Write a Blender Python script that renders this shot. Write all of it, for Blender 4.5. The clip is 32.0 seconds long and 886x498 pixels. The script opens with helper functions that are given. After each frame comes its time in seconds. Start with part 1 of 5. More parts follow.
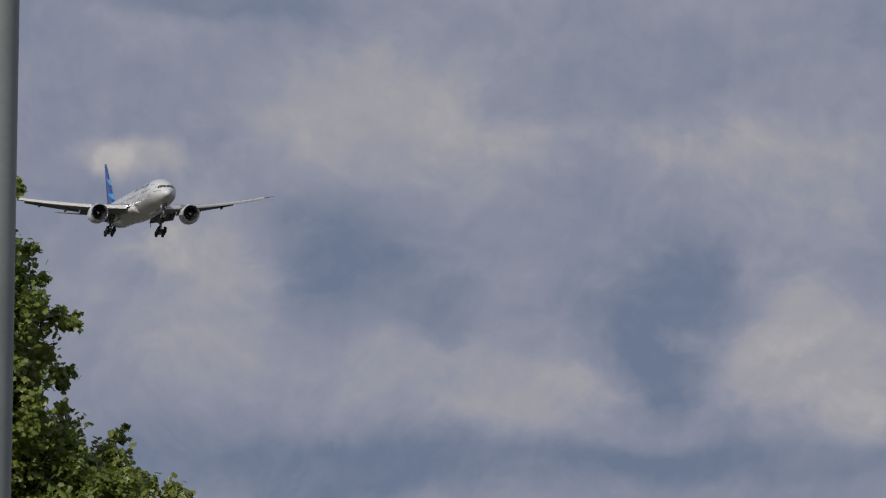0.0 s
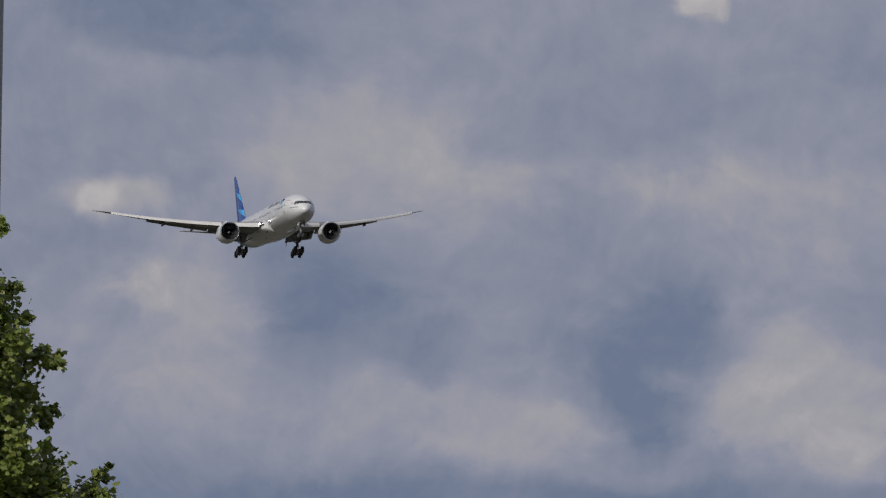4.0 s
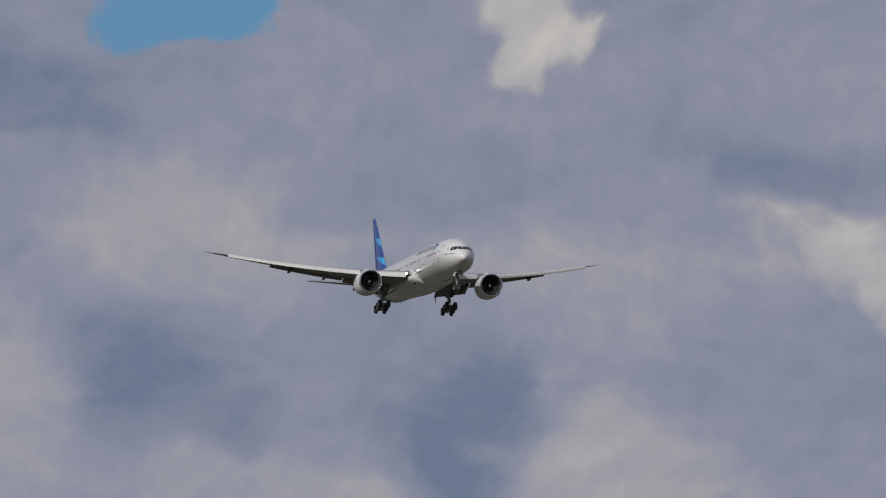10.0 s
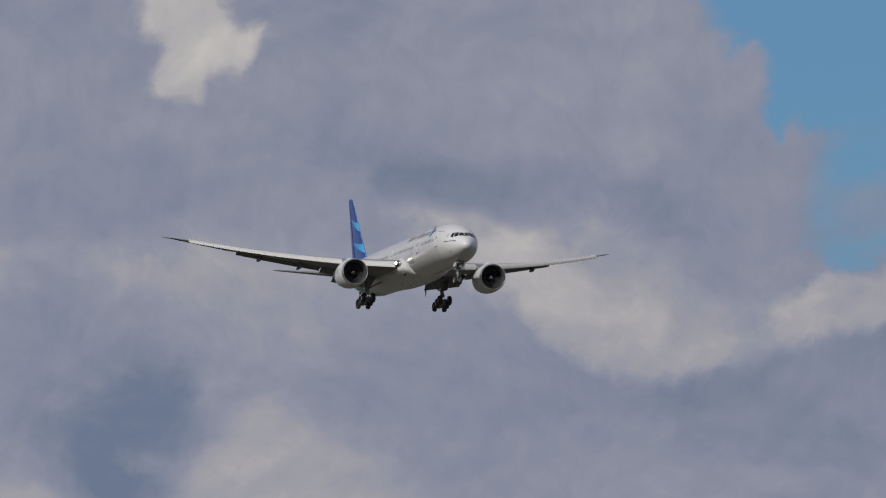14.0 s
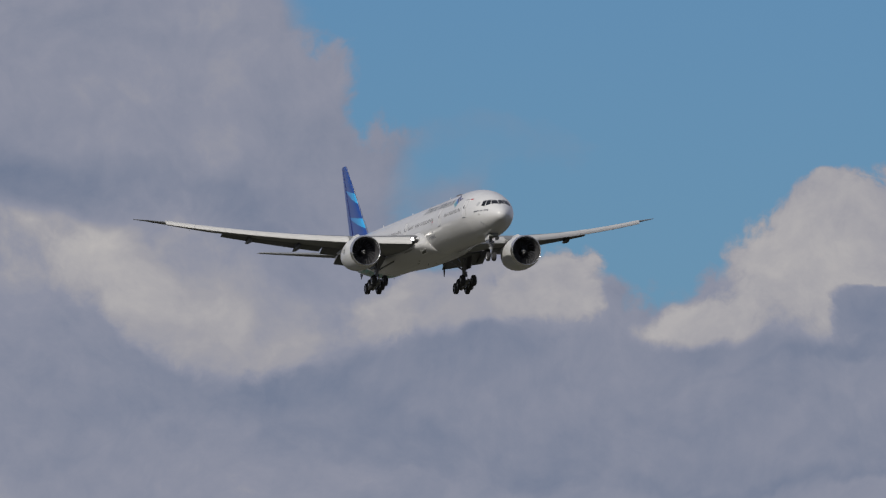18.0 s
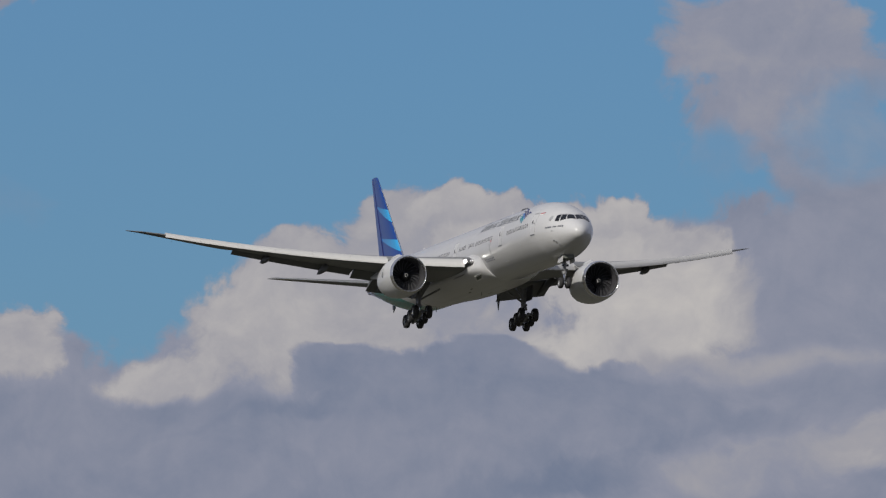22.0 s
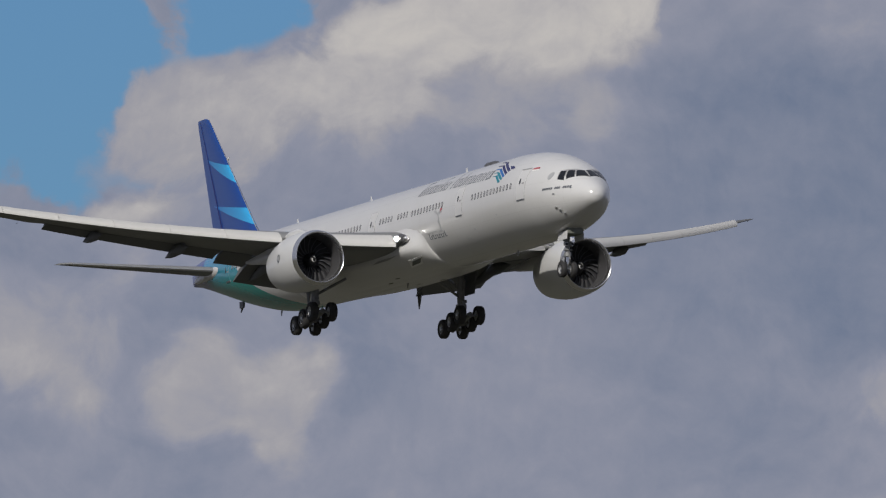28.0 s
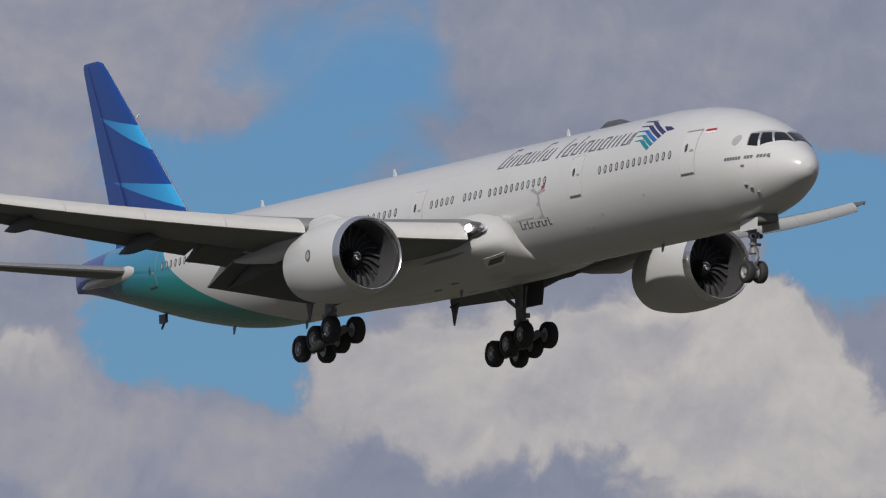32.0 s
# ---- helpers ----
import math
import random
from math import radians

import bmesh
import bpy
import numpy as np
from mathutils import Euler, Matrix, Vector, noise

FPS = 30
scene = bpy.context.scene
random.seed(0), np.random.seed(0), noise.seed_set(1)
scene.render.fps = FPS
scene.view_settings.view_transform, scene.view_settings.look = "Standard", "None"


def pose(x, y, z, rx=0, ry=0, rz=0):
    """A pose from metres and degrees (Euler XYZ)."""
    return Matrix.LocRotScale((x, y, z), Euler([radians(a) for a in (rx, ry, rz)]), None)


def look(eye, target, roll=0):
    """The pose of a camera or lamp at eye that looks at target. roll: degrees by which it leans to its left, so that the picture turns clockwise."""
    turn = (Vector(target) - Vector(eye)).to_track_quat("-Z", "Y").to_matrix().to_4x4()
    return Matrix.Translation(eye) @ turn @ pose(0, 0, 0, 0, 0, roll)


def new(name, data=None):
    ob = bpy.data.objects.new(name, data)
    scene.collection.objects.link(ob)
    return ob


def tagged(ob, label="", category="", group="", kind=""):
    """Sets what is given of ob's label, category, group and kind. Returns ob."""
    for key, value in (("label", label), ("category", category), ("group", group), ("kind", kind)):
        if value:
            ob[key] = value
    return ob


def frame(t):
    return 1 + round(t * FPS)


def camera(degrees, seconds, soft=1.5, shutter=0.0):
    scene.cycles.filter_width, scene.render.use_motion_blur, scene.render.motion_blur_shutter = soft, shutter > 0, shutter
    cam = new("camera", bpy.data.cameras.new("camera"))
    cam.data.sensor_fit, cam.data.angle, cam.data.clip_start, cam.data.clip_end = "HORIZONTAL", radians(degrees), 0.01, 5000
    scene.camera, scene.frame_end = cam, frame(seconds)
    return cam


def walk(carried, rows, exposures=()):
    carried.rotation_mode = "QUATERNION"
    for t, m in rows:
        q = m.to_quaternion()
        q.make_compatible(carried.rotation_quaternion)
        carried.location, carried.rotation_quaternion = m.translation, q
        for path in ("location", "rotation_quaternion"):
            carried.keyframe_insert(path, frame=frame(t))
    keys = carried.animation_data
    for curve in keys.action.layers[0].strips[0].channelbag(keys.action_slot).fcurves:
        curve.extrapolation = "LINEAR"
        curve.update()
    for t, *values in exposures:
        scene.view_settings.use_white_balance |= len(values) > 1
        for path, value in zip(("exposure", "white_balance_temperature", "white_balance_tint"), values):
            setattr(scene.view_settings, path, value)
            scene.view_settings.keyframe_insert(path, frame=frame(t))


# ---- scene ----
EYE = Vector((0.0, 0.0, 1.65))

# ---- camera: a long lens on a fixed spot, panning after the aircraft ----
cam = camera(3.441, 32.0, soft=1.25)
# seconds, bearing east of north (+Y), elevation, in degrees
PAN = [
    (0.0, 11.958, 3.241),
    (0.5, 11.970, 3.239),
    (1.0, 12.003, 3.235),
    (1.5, 12.002, 3.233),
    (2.0, 12.003, 3.234),
    (2.5, 12.015, 3.257),
    (3.0, 12.039, 3.276),
    (3.5, 12.047, 3.315),
    (5.5, 12.135, 3.439),
    (6.0, 12.162, 3.455),
    (6.5, 12.198, 3.468),
    (7.0, 12.236, 3.562),
    (7.5, 12.346, 3.571),
    (8.0, 12.436, 3.593),
    (8.5, 12.489, 3.599),
    (9.0, 12.570, 3.602),
    (9.5, 12.625, 3.611),
    (10.0, 12.713, 3.632),
    (10.5, 12.856, 3.625),
    (11.0, 12.956, 3.633),
    (11.5, 13.094, 3.638),
    (12.0, 13.308, 3.673),
    (12.5, 13.379, 3.675),
    (13.0, 13.566, 3.667),
    (13.5, 13.764, 3.662),
    (14.0, 13.867, 3.670),
    (14.5, 14.059, 3.675),
    (16.5, 14.756, 3.657),
    (17.0, 14.949, 3.649),
    (17.5, 15.116, 3.651),
    (18.0, 15.308, 3.664),
    (18.5, 15.600, 3.667),
    (19.0, 15.757, 3.738),
    (19.5, 15.984, 3.779),
    (20.0, 16.354, 3.797),
    (20.5, 16.529, 3.920),
    (21.0, 16.754, 3.917),
    (21.5, 16.970, 3.891),
    (22.0, 17.249, 3.887),
    (22.5, 17.625, 3.868),
    (23.0, 17.976, 3.868),
    (23.5, 18.325, 3.877),
    (24.0, 18.803, 3.917),
    (24.5, 19.236, 3.954),
    (25.0, 19.674, 3.983),
    (25.5, 20.142, 4.037),
    (26.0, 20.660, 4.110),
    (26.5, 21.306, 4.098),
    (28.5, 23.756, 4.187),
    (29.0, 24.437, 4.248),
    (29.5, 25.153, 4.298),
    (30.0, 25.900, 4.514),
    (30.5, 26.837, 4.494),
    (31.0, 28.173, 4.480),
    (31.5, 29.351, 4.465),
    (32.0, 30.451, 4.468),
]
# the camera turns a little further than the aircraft's straight line asks, as the wind carries its approach east
DRIFT = [(0, 0), (1, -0.010), (6, -0.058), (7, -0.062), (8, -0.045), (9, -0.010), (11, 0.072), (14.5, 0.218), (16.5, 0.306), (20, 0.471), (22, 0.535), (23.5, 0.590), (25, 0.645), (26.5, 0.715), (28.5, 0.813), (32, 0.967)]

LIFT = [(0, 0), (1, 0.019), (2.5, 0.034), (6, 0.042), (32, 0.042)]

def drift(t, table=DRIFT):
    return float(np.interp(t, [r[0] for r in table], [r[1] for r in table]))


walk(cam, [(t, Matrix.Translation(EYE) @ pose(0, 0, 0, 90 + el + drift(t, LIFT), 0, -az - drift(t))) for t, az, el in PAN])

# ---- world and sun ----
SUN_AZ, SUN_EL = 226.0, 33.0
sun = new("sun", bpy.data.lights.new("sun", "SUN"))
sun.data.energy, sun.data.angle, sun.data.color = 3.2, radians(0.6), (1.0, 0.95, 0.87)
sun.matrix_world = look((0, 0, 50), Vector((0, 0, 50)) - Vector((math.sin(radians(SUN_AZ)) * math.cos(radians(SUN_EL)), math.cos(radians(SUN_AZ)) * math.cos(radians(SUN_EL)), math.sin(radians(SUN_EL)))))

world = bpy.data.worlds.new("sky")
scene.world = world
world.use_nodes = True
world.cycles.sampling_method, world.cycles.sample_map_resolution = "MANUAL", 512
wn = world.node_tree
wn.nodes.clear()


def wmath(op, a, b=None, c=None, clamp=False):
    n = wn.nodes.new("ShaderNodeMath")
    n.operation, n.use_clamp = op, clamp
    for i, v in enumerate((a, b, c)):
        if v is None:
            continue
        if isinstance(v, (int, float)):
            n.inputs[i].default_value = v
        else:
            wn.links.new(v, n.inputs[i])
    return n.outputs[0]


def wnoise(vec, scale, detail, rough, distortion=0.0):
    n = wn.nodes.new("ShaderNodeTexNoise")
    n.inputs["Scale"].default_value, n.inputs["Detail"].default_value = scale, detail
    n.inputs["Roughness"].default_value, n.inputs["Distortion"].default_value = rough, distortion
    wn.links.new(vec, n.inputs["Vector"])
    return n


coord = wn.nodes.new("ShaderNodeTexCoord")
split = wn.nodes.new("ShaderNodeSeparateXYZ")
wn.links.new(coord.outputs["Generated"], split.inputs[0])
azimuth = wmath("ARCTAN2", split.outputs[0], split.outputs[1])
elevation = wmath("ARCSINE", split.outputs[2])
# sky chart: 26.1 units to the radian, bearing across, elevation up
chart = wn.nodes.new("ShaderNodeCombineXYZ")
wn.links.new(wmath("MULTIPLY", azimuth, 26.1), chart.inputs[0])
wn.links.new(wmath("MULTIPLY", elevation, 26.1), chart.inputs[1])


def warp(vec, scale, amount, detail):
    n = wnoise(vec, scale, detail, 0.6)
    off = wn.nodes.new("ShaderNodeVectorMath")
    off.operation = "MULTIPLY_ADD"
    wn.links.new(n.outputs["Color"], off.inputs[0])
    off.inputs[1].default_value = (amount, amount, 0)
    off.inputs[2].default_value = (-amount / 2, -amount / 2, 0)
    add = wn.nodes.new("ShaderNodeVectorMath")
    wn.links.new(vec, add.inputs[0])
    wn.links.new(off.outputs[0], add.inputs[1])
    return add.outputs[0]


flow = warp(warp(chart.outputs[0], 1.7, 0.20, 2), 6.0, 0.07, 3)
broad = wnoise(flow, 2.6, 8, 0.60).outputs["Fac"]
fine = wnoise(flow, 8.0, 6, 0.62).outputs["Fac"]
ragged = wmath("MULTIPLY_ADD", wnoise(flow, 5.0, 7, 0.58).outputs["Fac"], 0.30, -0.15)
# relief: billows are lighter on their upper sides, towards the sun
lifted = wn.nodes.new("ShaderNodeVectorMath")
wn.links.new(flow, lifted.inputs[0])
lifted.inputs[1].default_value = (-0.012, 0.030, 0)
relief = wmath("SUBTRACT", broad, wnoise(lifted.outputs[0], 2.6, 8, 0.60).outputs["Fac"])
# how much cloud covers a place, and how bright the cloud is
cover = wmath("MULTIPLY_ADD", broad, 0.9, 0.55)
light = wmath("MULTIPLY_ADD", broad, 0.2, 0.26)


def blend(old, value, mask):
    return wmath("MULTIPLY_ADD", wmath("SUBTRACT", value, old), mask, old)


def stretch():
    """Opens a fresh group of nodes for the banks of the next stretch of sky, laid over the sky so far."""
    global wn
    wn = bpy.data.node_groups.new("sky_stretch", "ShaderNodeTree")
    for name, kind in (("Place", "NodeSocketVector"), ("Ragged", "NodeSocketFloat"), ("Cover", "NodeSocketFloat"), ("Light", "NodeSocketFloat")):
        wn.interface.new_socket(name=name, in_out="INPUT", socket_type=kind)
    for name in ("Cover", "Light"):
        wn.interface.new_socket(name=name, in_out="OUTPUT", socket_type="NodeSocketFloat")
    return wn.nodes.new("NodeGroupInput").outputs


def close_stretch(made, under):
    """Lays a finished group over the sky under it."""
    global wn
    end = wn.nodes.new("NodeGroupOutput")
    wn.links.new(made[0], end.inputs[0])
    wn.links.new(made[1], end.inputs[1])
    tree, wn = wn, world.node_tree
    use = wn.nodes.new("ShaderNodeGroup")
    use.node_tree = tree
    for i, socket in enumerate((flow, ragged, *under)):
        wn.links.new(socket, use.inputs[i])
    return use.outputs[0], use.outputs[1]


def cloud(u, v, ru, rv, turn, thick, tone, edge):
    """A bank of cloud (or a gap in it) laid over those before it, round a place on the sky chart: how much it covers, how bright it is, how soft its edge."""
    global cover, light
    ca, sa = math.cos(radians(turn)), math.sin(radians(turn))
    rel = wn.nodes.new("ShaderNodeVectorMath")
    rel.operation = "SUBTRACT"
    wn.links.new(place, rel.inputs[0])
    rel.inputs[1].default_value = (u, v, 0)
    ends = []
    for axis in ((ca / ru, sa / ru, 0), (-sa / rv, ca / rv, 0)):
        d = wn.nodes.new("ShaderNodeVectorMath")
        d.operation = "DOT_PRODUCT"
        wn.links.new(rel.outputs[0], d.inputs[0])
        d.inputs[1].default_value = axis
        ends.append(d.outputs["Value"])
    far = wmath("SQRT", wmath("MULTIPLY_ADD", ends[0], ends[0], wmath("MULTIPLY", ends[1], ends[1])))
    far = wmath("MULTIPLY_ADD", rough, 2.8 / (ru * rv) ** 0.25 * min(1.0, rv / 0.05, edge / 0.14), far)
    r = wn.nodes.new("ShaderNodeMapRange")
    r.interpolation_type = "SMOOTHSTEP"
    r.inputs["From Min"].default_value, r.inputs["From Max"].default_value = 1.0 + edge, 1.0 - 1.2 * edge
    wn.links.new(far, r.inputs["Value"])
    if thick is not None:
        cover = blend(cover, thick, r.outputs[0])
    if tone is not None:
        light = blend(light, tone, r.outputs[0])


under = (cover, light)
place, rough, cover, light = list(stretch())[:4]
cloud(5.25, 1.47, 0.180, 0.115, 0, None, 0.02, 0.7)
cloud(5.39, 1.38, 0.130, 0.060, 0, None, 0.21, 0.6)
cloud(5.33, 1.74, 0.240, 0.120, 0, None, 0.6, 0.7)
cloud(5.59, 1.76, 0.130, 0.110, -20, None, 0.6, 0.6)
cloud(5.84, 1.80, 0.300, 0.080, 0, None, 0.26, 0.7)
cloud(5.82, 1.39, 0.140, 0.110, 0, None, 0.02, 0.7)
cloud(5.94, 1.68, 0.260, 0.060, 0, None, 0.6, 0.6)
cloud(6.14, 1.62, 0.170, 0.120, 0, None, 0.54, 0.7)
cloud(5.39, 1.26, 0.360, 0.085, -12, None, 0.54, 0.6)
cloud(5.59, 1.19, 0.150, 0.060, 0, None, 0.6, 0.6)
cloud(4.95, 1.35, 0.180, 0.110, 0, None, 0.52, 0.7)
cloud(5.29, 1.10, 0.450, 0.065, -3, None, 0.0, 0.5)
cloud(5.79, 1.08, 0.260, 0.035, 0, None, 0.08, 0.5)
cloud(5.87, 1.26, 0.065, 0.120, -10, None, -0.02, 0.6)
cloud(6.08, 1.26, 0.190, 0.110, -8, None, 0.6, 0.4)
cloud(6.17, 1.23, 0.110, 0.070, 0, None, 0.68, 0.5)
cloud(6.19, 1.08, 0.150, 0.025, 5, None, 0.21, 0.5)
cloud(5.02, 1.47, 0.130, 0.120, -35, None, 0.56, 0.6)
cloud(4.95, 1.47, 0.060, 0.055, -30, None, 0.74, 0.5)
cloud(4.88, 1.64, 0.120, 0.032, -8, None, 0.68, 0.5)
cloud(4.85, 1.64, 0.045, 0.024, 0, None, 0.88, 0.5)
cloud(5.06, 1.95, 0.210, 0.075, -5, None, 0.06, 0.5)
cloud(5.09, 1.89, 0.150, 0.025, 4, None, 0.1, 0.5)
cloud(5.79, 1.90, 0.310, 0.190, 0, None, 0.38, 0.35)
cover, light = close_stretch((cover, light), under)
under = (cover, light)
place, rough, cover, light = list(stretch())[:4]
cloud(5.77, 1.80, 0.280, 0.090, -8, None, 0.3, 0.5)
cloud(5.39, 2.10, 0.190, 0.060, 12, 0.0, None, 0.35)
cloud(6.58, 1.97, 0.430, 0.170, 0, 1, 0.41, 0.35)
cloud(6.58, 1.88, 0.400, 0.080, -4, None, 0.34, 0.5)
cloud(6.63, 1.79, 0.340, 0.040, -9, None, 0.06, 0.45)
cloud(5.99, 2.06, 0.120, 0.065, -38, None, 0.84, 0.3)
cloud(5.96, 2.00, 0.040, 0.050, 10, None, 0.8, 0.35)
cloud(6.04, 2.02, 0.080, 0.034, 12, None, 0.92, 0.35)
cloud(6.55, 1.69, 0.190, 0.085, -20, None, 0.72, 0.3)
cloud(6.66, 1.61, 0.180, 0.075, -32, None, 0.76, 0.35)
cloud(6.80, 1.54, 0.090, 0.060, -30, None, 0.74, 0.4)
cloud(6.57, 1.73, 0.090, 0.030, -12, None, 0.84, 0.4)
cloud(5.39, 1.40, 0.095, 0.060, -25, None, 0.22, 0.5)
cloud(5.83, 1.35, 0.120, 0.100, -20, None, 0.02, 0.6)
cloud(6.15, 1.28, 0.220, 0.050, -4, None, 0.68, 0.4)
cloud(6.85, 1.33, 0.090, 0.060, 0, None, 0.28, 0.6)
cloud(7.12, 2.01, 0.300, 0.230, 0, 0.0, None, 0.25)
cloud(7.41, 1.93, 0.520, 0.290, 0, 0.0, None, 0.25)
cloud(7.64, 1.95, 0.800, 0.330, 0, 0.0, None, 0.2)
cloud(8.12, 2.09, 0.900, 0.290, 0, 0.0, None, 0.15)
cloud(8.96, 2.15, 0.800, 0.340, 0, 0.0, None, 0.15)
cloud(9.74, 2.27, 0.740, 0.340, 0, 0.0, None, 0.15)
cloud(7.26, 1.85, 0.190, 0.055, -8, 0.42, 0.3, 0.7)
cloud(6.65, 1.98, 0.390, 0.200, -12, 1, 0.42, 0.22)
cover, light = close_stretch((cover, light), under)
under = (cover, light)
place, rough, cover, light = list(stretch())[:4]
cloud(6.90, 1.83, 0.190, 0.090, 0, 1, 0.4, 0.35)
cloud(6.62, 1.80, 0.330, 0.050, -6, 1, 0.14, 0.45)
cloud(6.92, 1.75, 0.160, 0.030, -5, 0.9, 0.28, 0.5)
cloud(7.15, 1.76, 0.120, 0.070, 0, 0.55, 0.3, 0.7)
cloud(6.74, 1.65, 0.210, 0.110, -30, 1, 0.6, 0.5)
cloud(6.66, 1.62, 0.170, 0.075, -30, 1, 0.72, 0.4)
cloud(7.12, 1.60, 0.170, 0.045, -4, 1, 0.68, 0.35)
cloud(7.32, 1.61, 0.105, 0.072, 0, 1, 0.76, 0.22)
cloud(7.22, 1.65, 0.060, 0.025, 20, 0.8, 0.62, 0.5)
cloud(8.07, 1.67, 0.260, 0.190, 0, 1, 0.7, 0.16)
cloud(8.20, 1.79, 0.110, 0.095, 0, 1, 0.78, 0.14)
cloud(8.36, 1.77, 0.150, 0.125, 0, 1, 0.84, 0.14)
cloud(7.99, 1.82, 0.050, 0.045, 0, 1, 0.72, 0.2)
cloud(8.11, 1.85, 0.070, 0.040, 20, 1, 0.8, 0.16)
cloud(8.47, 1.75, 0.190, 0.110, 0, 1, 0.78, 0.18)
cloud(7.88, 1.64, 0.250, 0.140, 20, 1, 0.72, 0.2)
cloud(8.22, 1.76, 0.210, 0.095, 8, 1, 0.76, 0.2)
cloud(7.62, 1.54, 0.140, 0.065, 22, 1, 0.75, 0.22)
cloud(8.61, 1.67, 0.090, 0.060, 0, 1, 0.72, 0.25)
cloud(8.12, 1.72, 0.110, 0.085, -10, 1, 0.58, 0.2)
cloud(8.23, 1.69, 0.070, 0.070, -40, 1, 0.56, 0.14)
cloud(7.98, 1.69, 0.100, 0.080, 0, 1, 0.64, 0.5)
cloud(7.03, 1.60, 0.045, 0.070, -10, 1, 0.7, 0.25)
cloud(7.32, 1.59, 0.095, 0.060, 0, 1, 0.7, 0.3)
cover, light = close_stretch((cover, light), under)
under = (cover, light)
place, rough, cover, light = list(stretch())[:4]
cloud(7.14, 1.59, 0.080, 0.045, 0, 0.85, 0.6, 0.4)
cloud(6.91, 1.86, 0.105, 0.180, 0, 0.9, 0.36, 0.4)
cloud(6.94, 1.74, 0.120, 0.060, -10, 0.8, 0.33, 0.5)
cloud(7.21, 1.84, 0.130, 0.040, 0, 0.25, 0.35, 0.7)
cloud(7.46, 1.40, 0.600, 0.135, 0, 1, 0.3, 0.06)
cloud(8.03, 1.41, 0.700, 0.125, 5, 1, 0.19, 0.07)
cloud(7.18, 1.40, 0.420, 0.110, -4, 1, 0.22, 0.2)
cloud(7.94, 1.57, 0.095, 0.038, 0, 1, 0.28, 0.14)
cloud(8.22, 1.57, 0.170, 0.035, 0, 1, 0.26, 0.14)
cloud(8.23, 1.40, 0.260, 0.060, 0, None, 0.08, 0.6)
cloud(6.46, 1.32, 0.220, 0.070, 0, None, 0.4, 0.6)
cloud(8.67, 2.12, 0.190, 0.150, 0, 0.92, 0.42, 0.35)
cloud(8.65, 2.00, 0.110, 0.070, -20, 0.8, 0.42, 0.5)
cloud(8.82, 1.93, 0.140, 0.100, 0, 0.85, 0.38, 0.4)
cloud(8.70, 2.12, 0.195, 0.120, 0, 0.9, 0.45, 0.35)
cloud(8.66, 2.01, 0.130, 0.070, 15, 0.85, 0.46, 0.4)
cloud(8.82, 1.98, 0.090, 0.090, 0, 0.45, 0.44, 0.6)
cloud(8.60, 1.92, 0.070, 0.060, 0, 0.35, 0.4, 0.7)
cloud(9.04, 1.82, 0.330, 0.100, 10, 1, 0.38, 0.35)
cloud(9.24, 1.98, 0.095, 0.070, 10, 0.85, 0.48, 0.4)
cloud(9.56, 1.82, 0.190, 0.130, 0, 1, 0.42, 0.25)
cloud(9.14, 1.66, 0.520, 0.150, 0, 1, 0.34, 0.2)
cloud(9.30, 1.94, 0.160, 0.090, -10, 0.8, 0.48, 0.4)
cloud(9.20, 2.01, 0.080, 0.040, 15, 0.6, 0.48, 0.5)
cover, light = close_stretch((cover, light), under)
under = (cover, light)
place, rough, cover, light = list(stretch())[:4]
cloud(8.19, 1.76, 0.150, 0.070, 6, 1, 0.9, 0.16)
cloud(8.39, 1.77, 0.100, 0.050, 0, 1, 0.86, 0.18)
cloud(8.48, 1.68, 0.200, 0.110, -14, 1, 0.88, 0.3)
cloud(8.39, 1.60, 0.110, 0.060, -15, 1, 0.86, 0.3)
cloud(8.14, 1.67, 0.095, 0.085, -25, 1, 0.56, 0.14)
cloud(8.22, 1.51, 0.420, 0.075, 0, 1, 0.24, 0.14)
cloud(7.95, 1.55, 0.110, 0.030, 5, 1, 0.26, 0.14)
cloud(8.22, 1.58, 0.100, 0.035, -5, 1, 0.28, 0.14)
cloud(7.72, 1.39, 0.600, 0.100, 2, 1, 0.3, 0.15)
cloud(8.68, 1.59, 0.200, 0.026, 3, None, 0.6, 0.5)
cloud(8.74, 1.44, 0.190, 0.050, 8, None, 0.58, 0.5)
cloud(9.06, 1.54, 0.420, 0.038, -3, 1, 0.3, 0.5)
cloud(8.21, 1.45, 0.360, 0.070, -3, 1, 0.27, 0.2)
cloud(8.91, 1.46, 0.110, 0.065, 0, 1, 0.64, 0.25)
cloud(9.02, 1.45, 0.080, 0.050, 0, 1, 0.6, 0.3)
cloud(9.26, 1.43, 0.220, 0.050, 4, 1, 0.6, 0.3)
cloud(9.49, 1.46, 0.090, 0.040, -15, 1, 0.62, 0.3)
cloud(8.62, 1.39, 0.190, 0.040, 0, 1, 0.54, 0.4)
cloud(9.82, 1.92, 0.070, 0.028, 15, 1, 0.84, 0.2)
cloud(9.92, 1.87, 0.130, 0.062, 0, 1, 0.82, 0.18)
cloud(9.93, 1.75, 0.090, 0.080, -10, 1, 0.76, 0.25)
cloud(9.57, 1.44, 0.160, 0.050, 0, 1, 0.56, 0.4)
cloud(9.72, 1.55, 0.260, 0.060, 0, 1, 0.34, 0.5)
cloud(10.45, 2.21, 0.110, 0.190, 0, 0.92, 0.52, 0.35)
cover, light = close_stretch((cover, light), under)
under = (cover, light)
place, rough, cover, light = list(stretch())[:4]
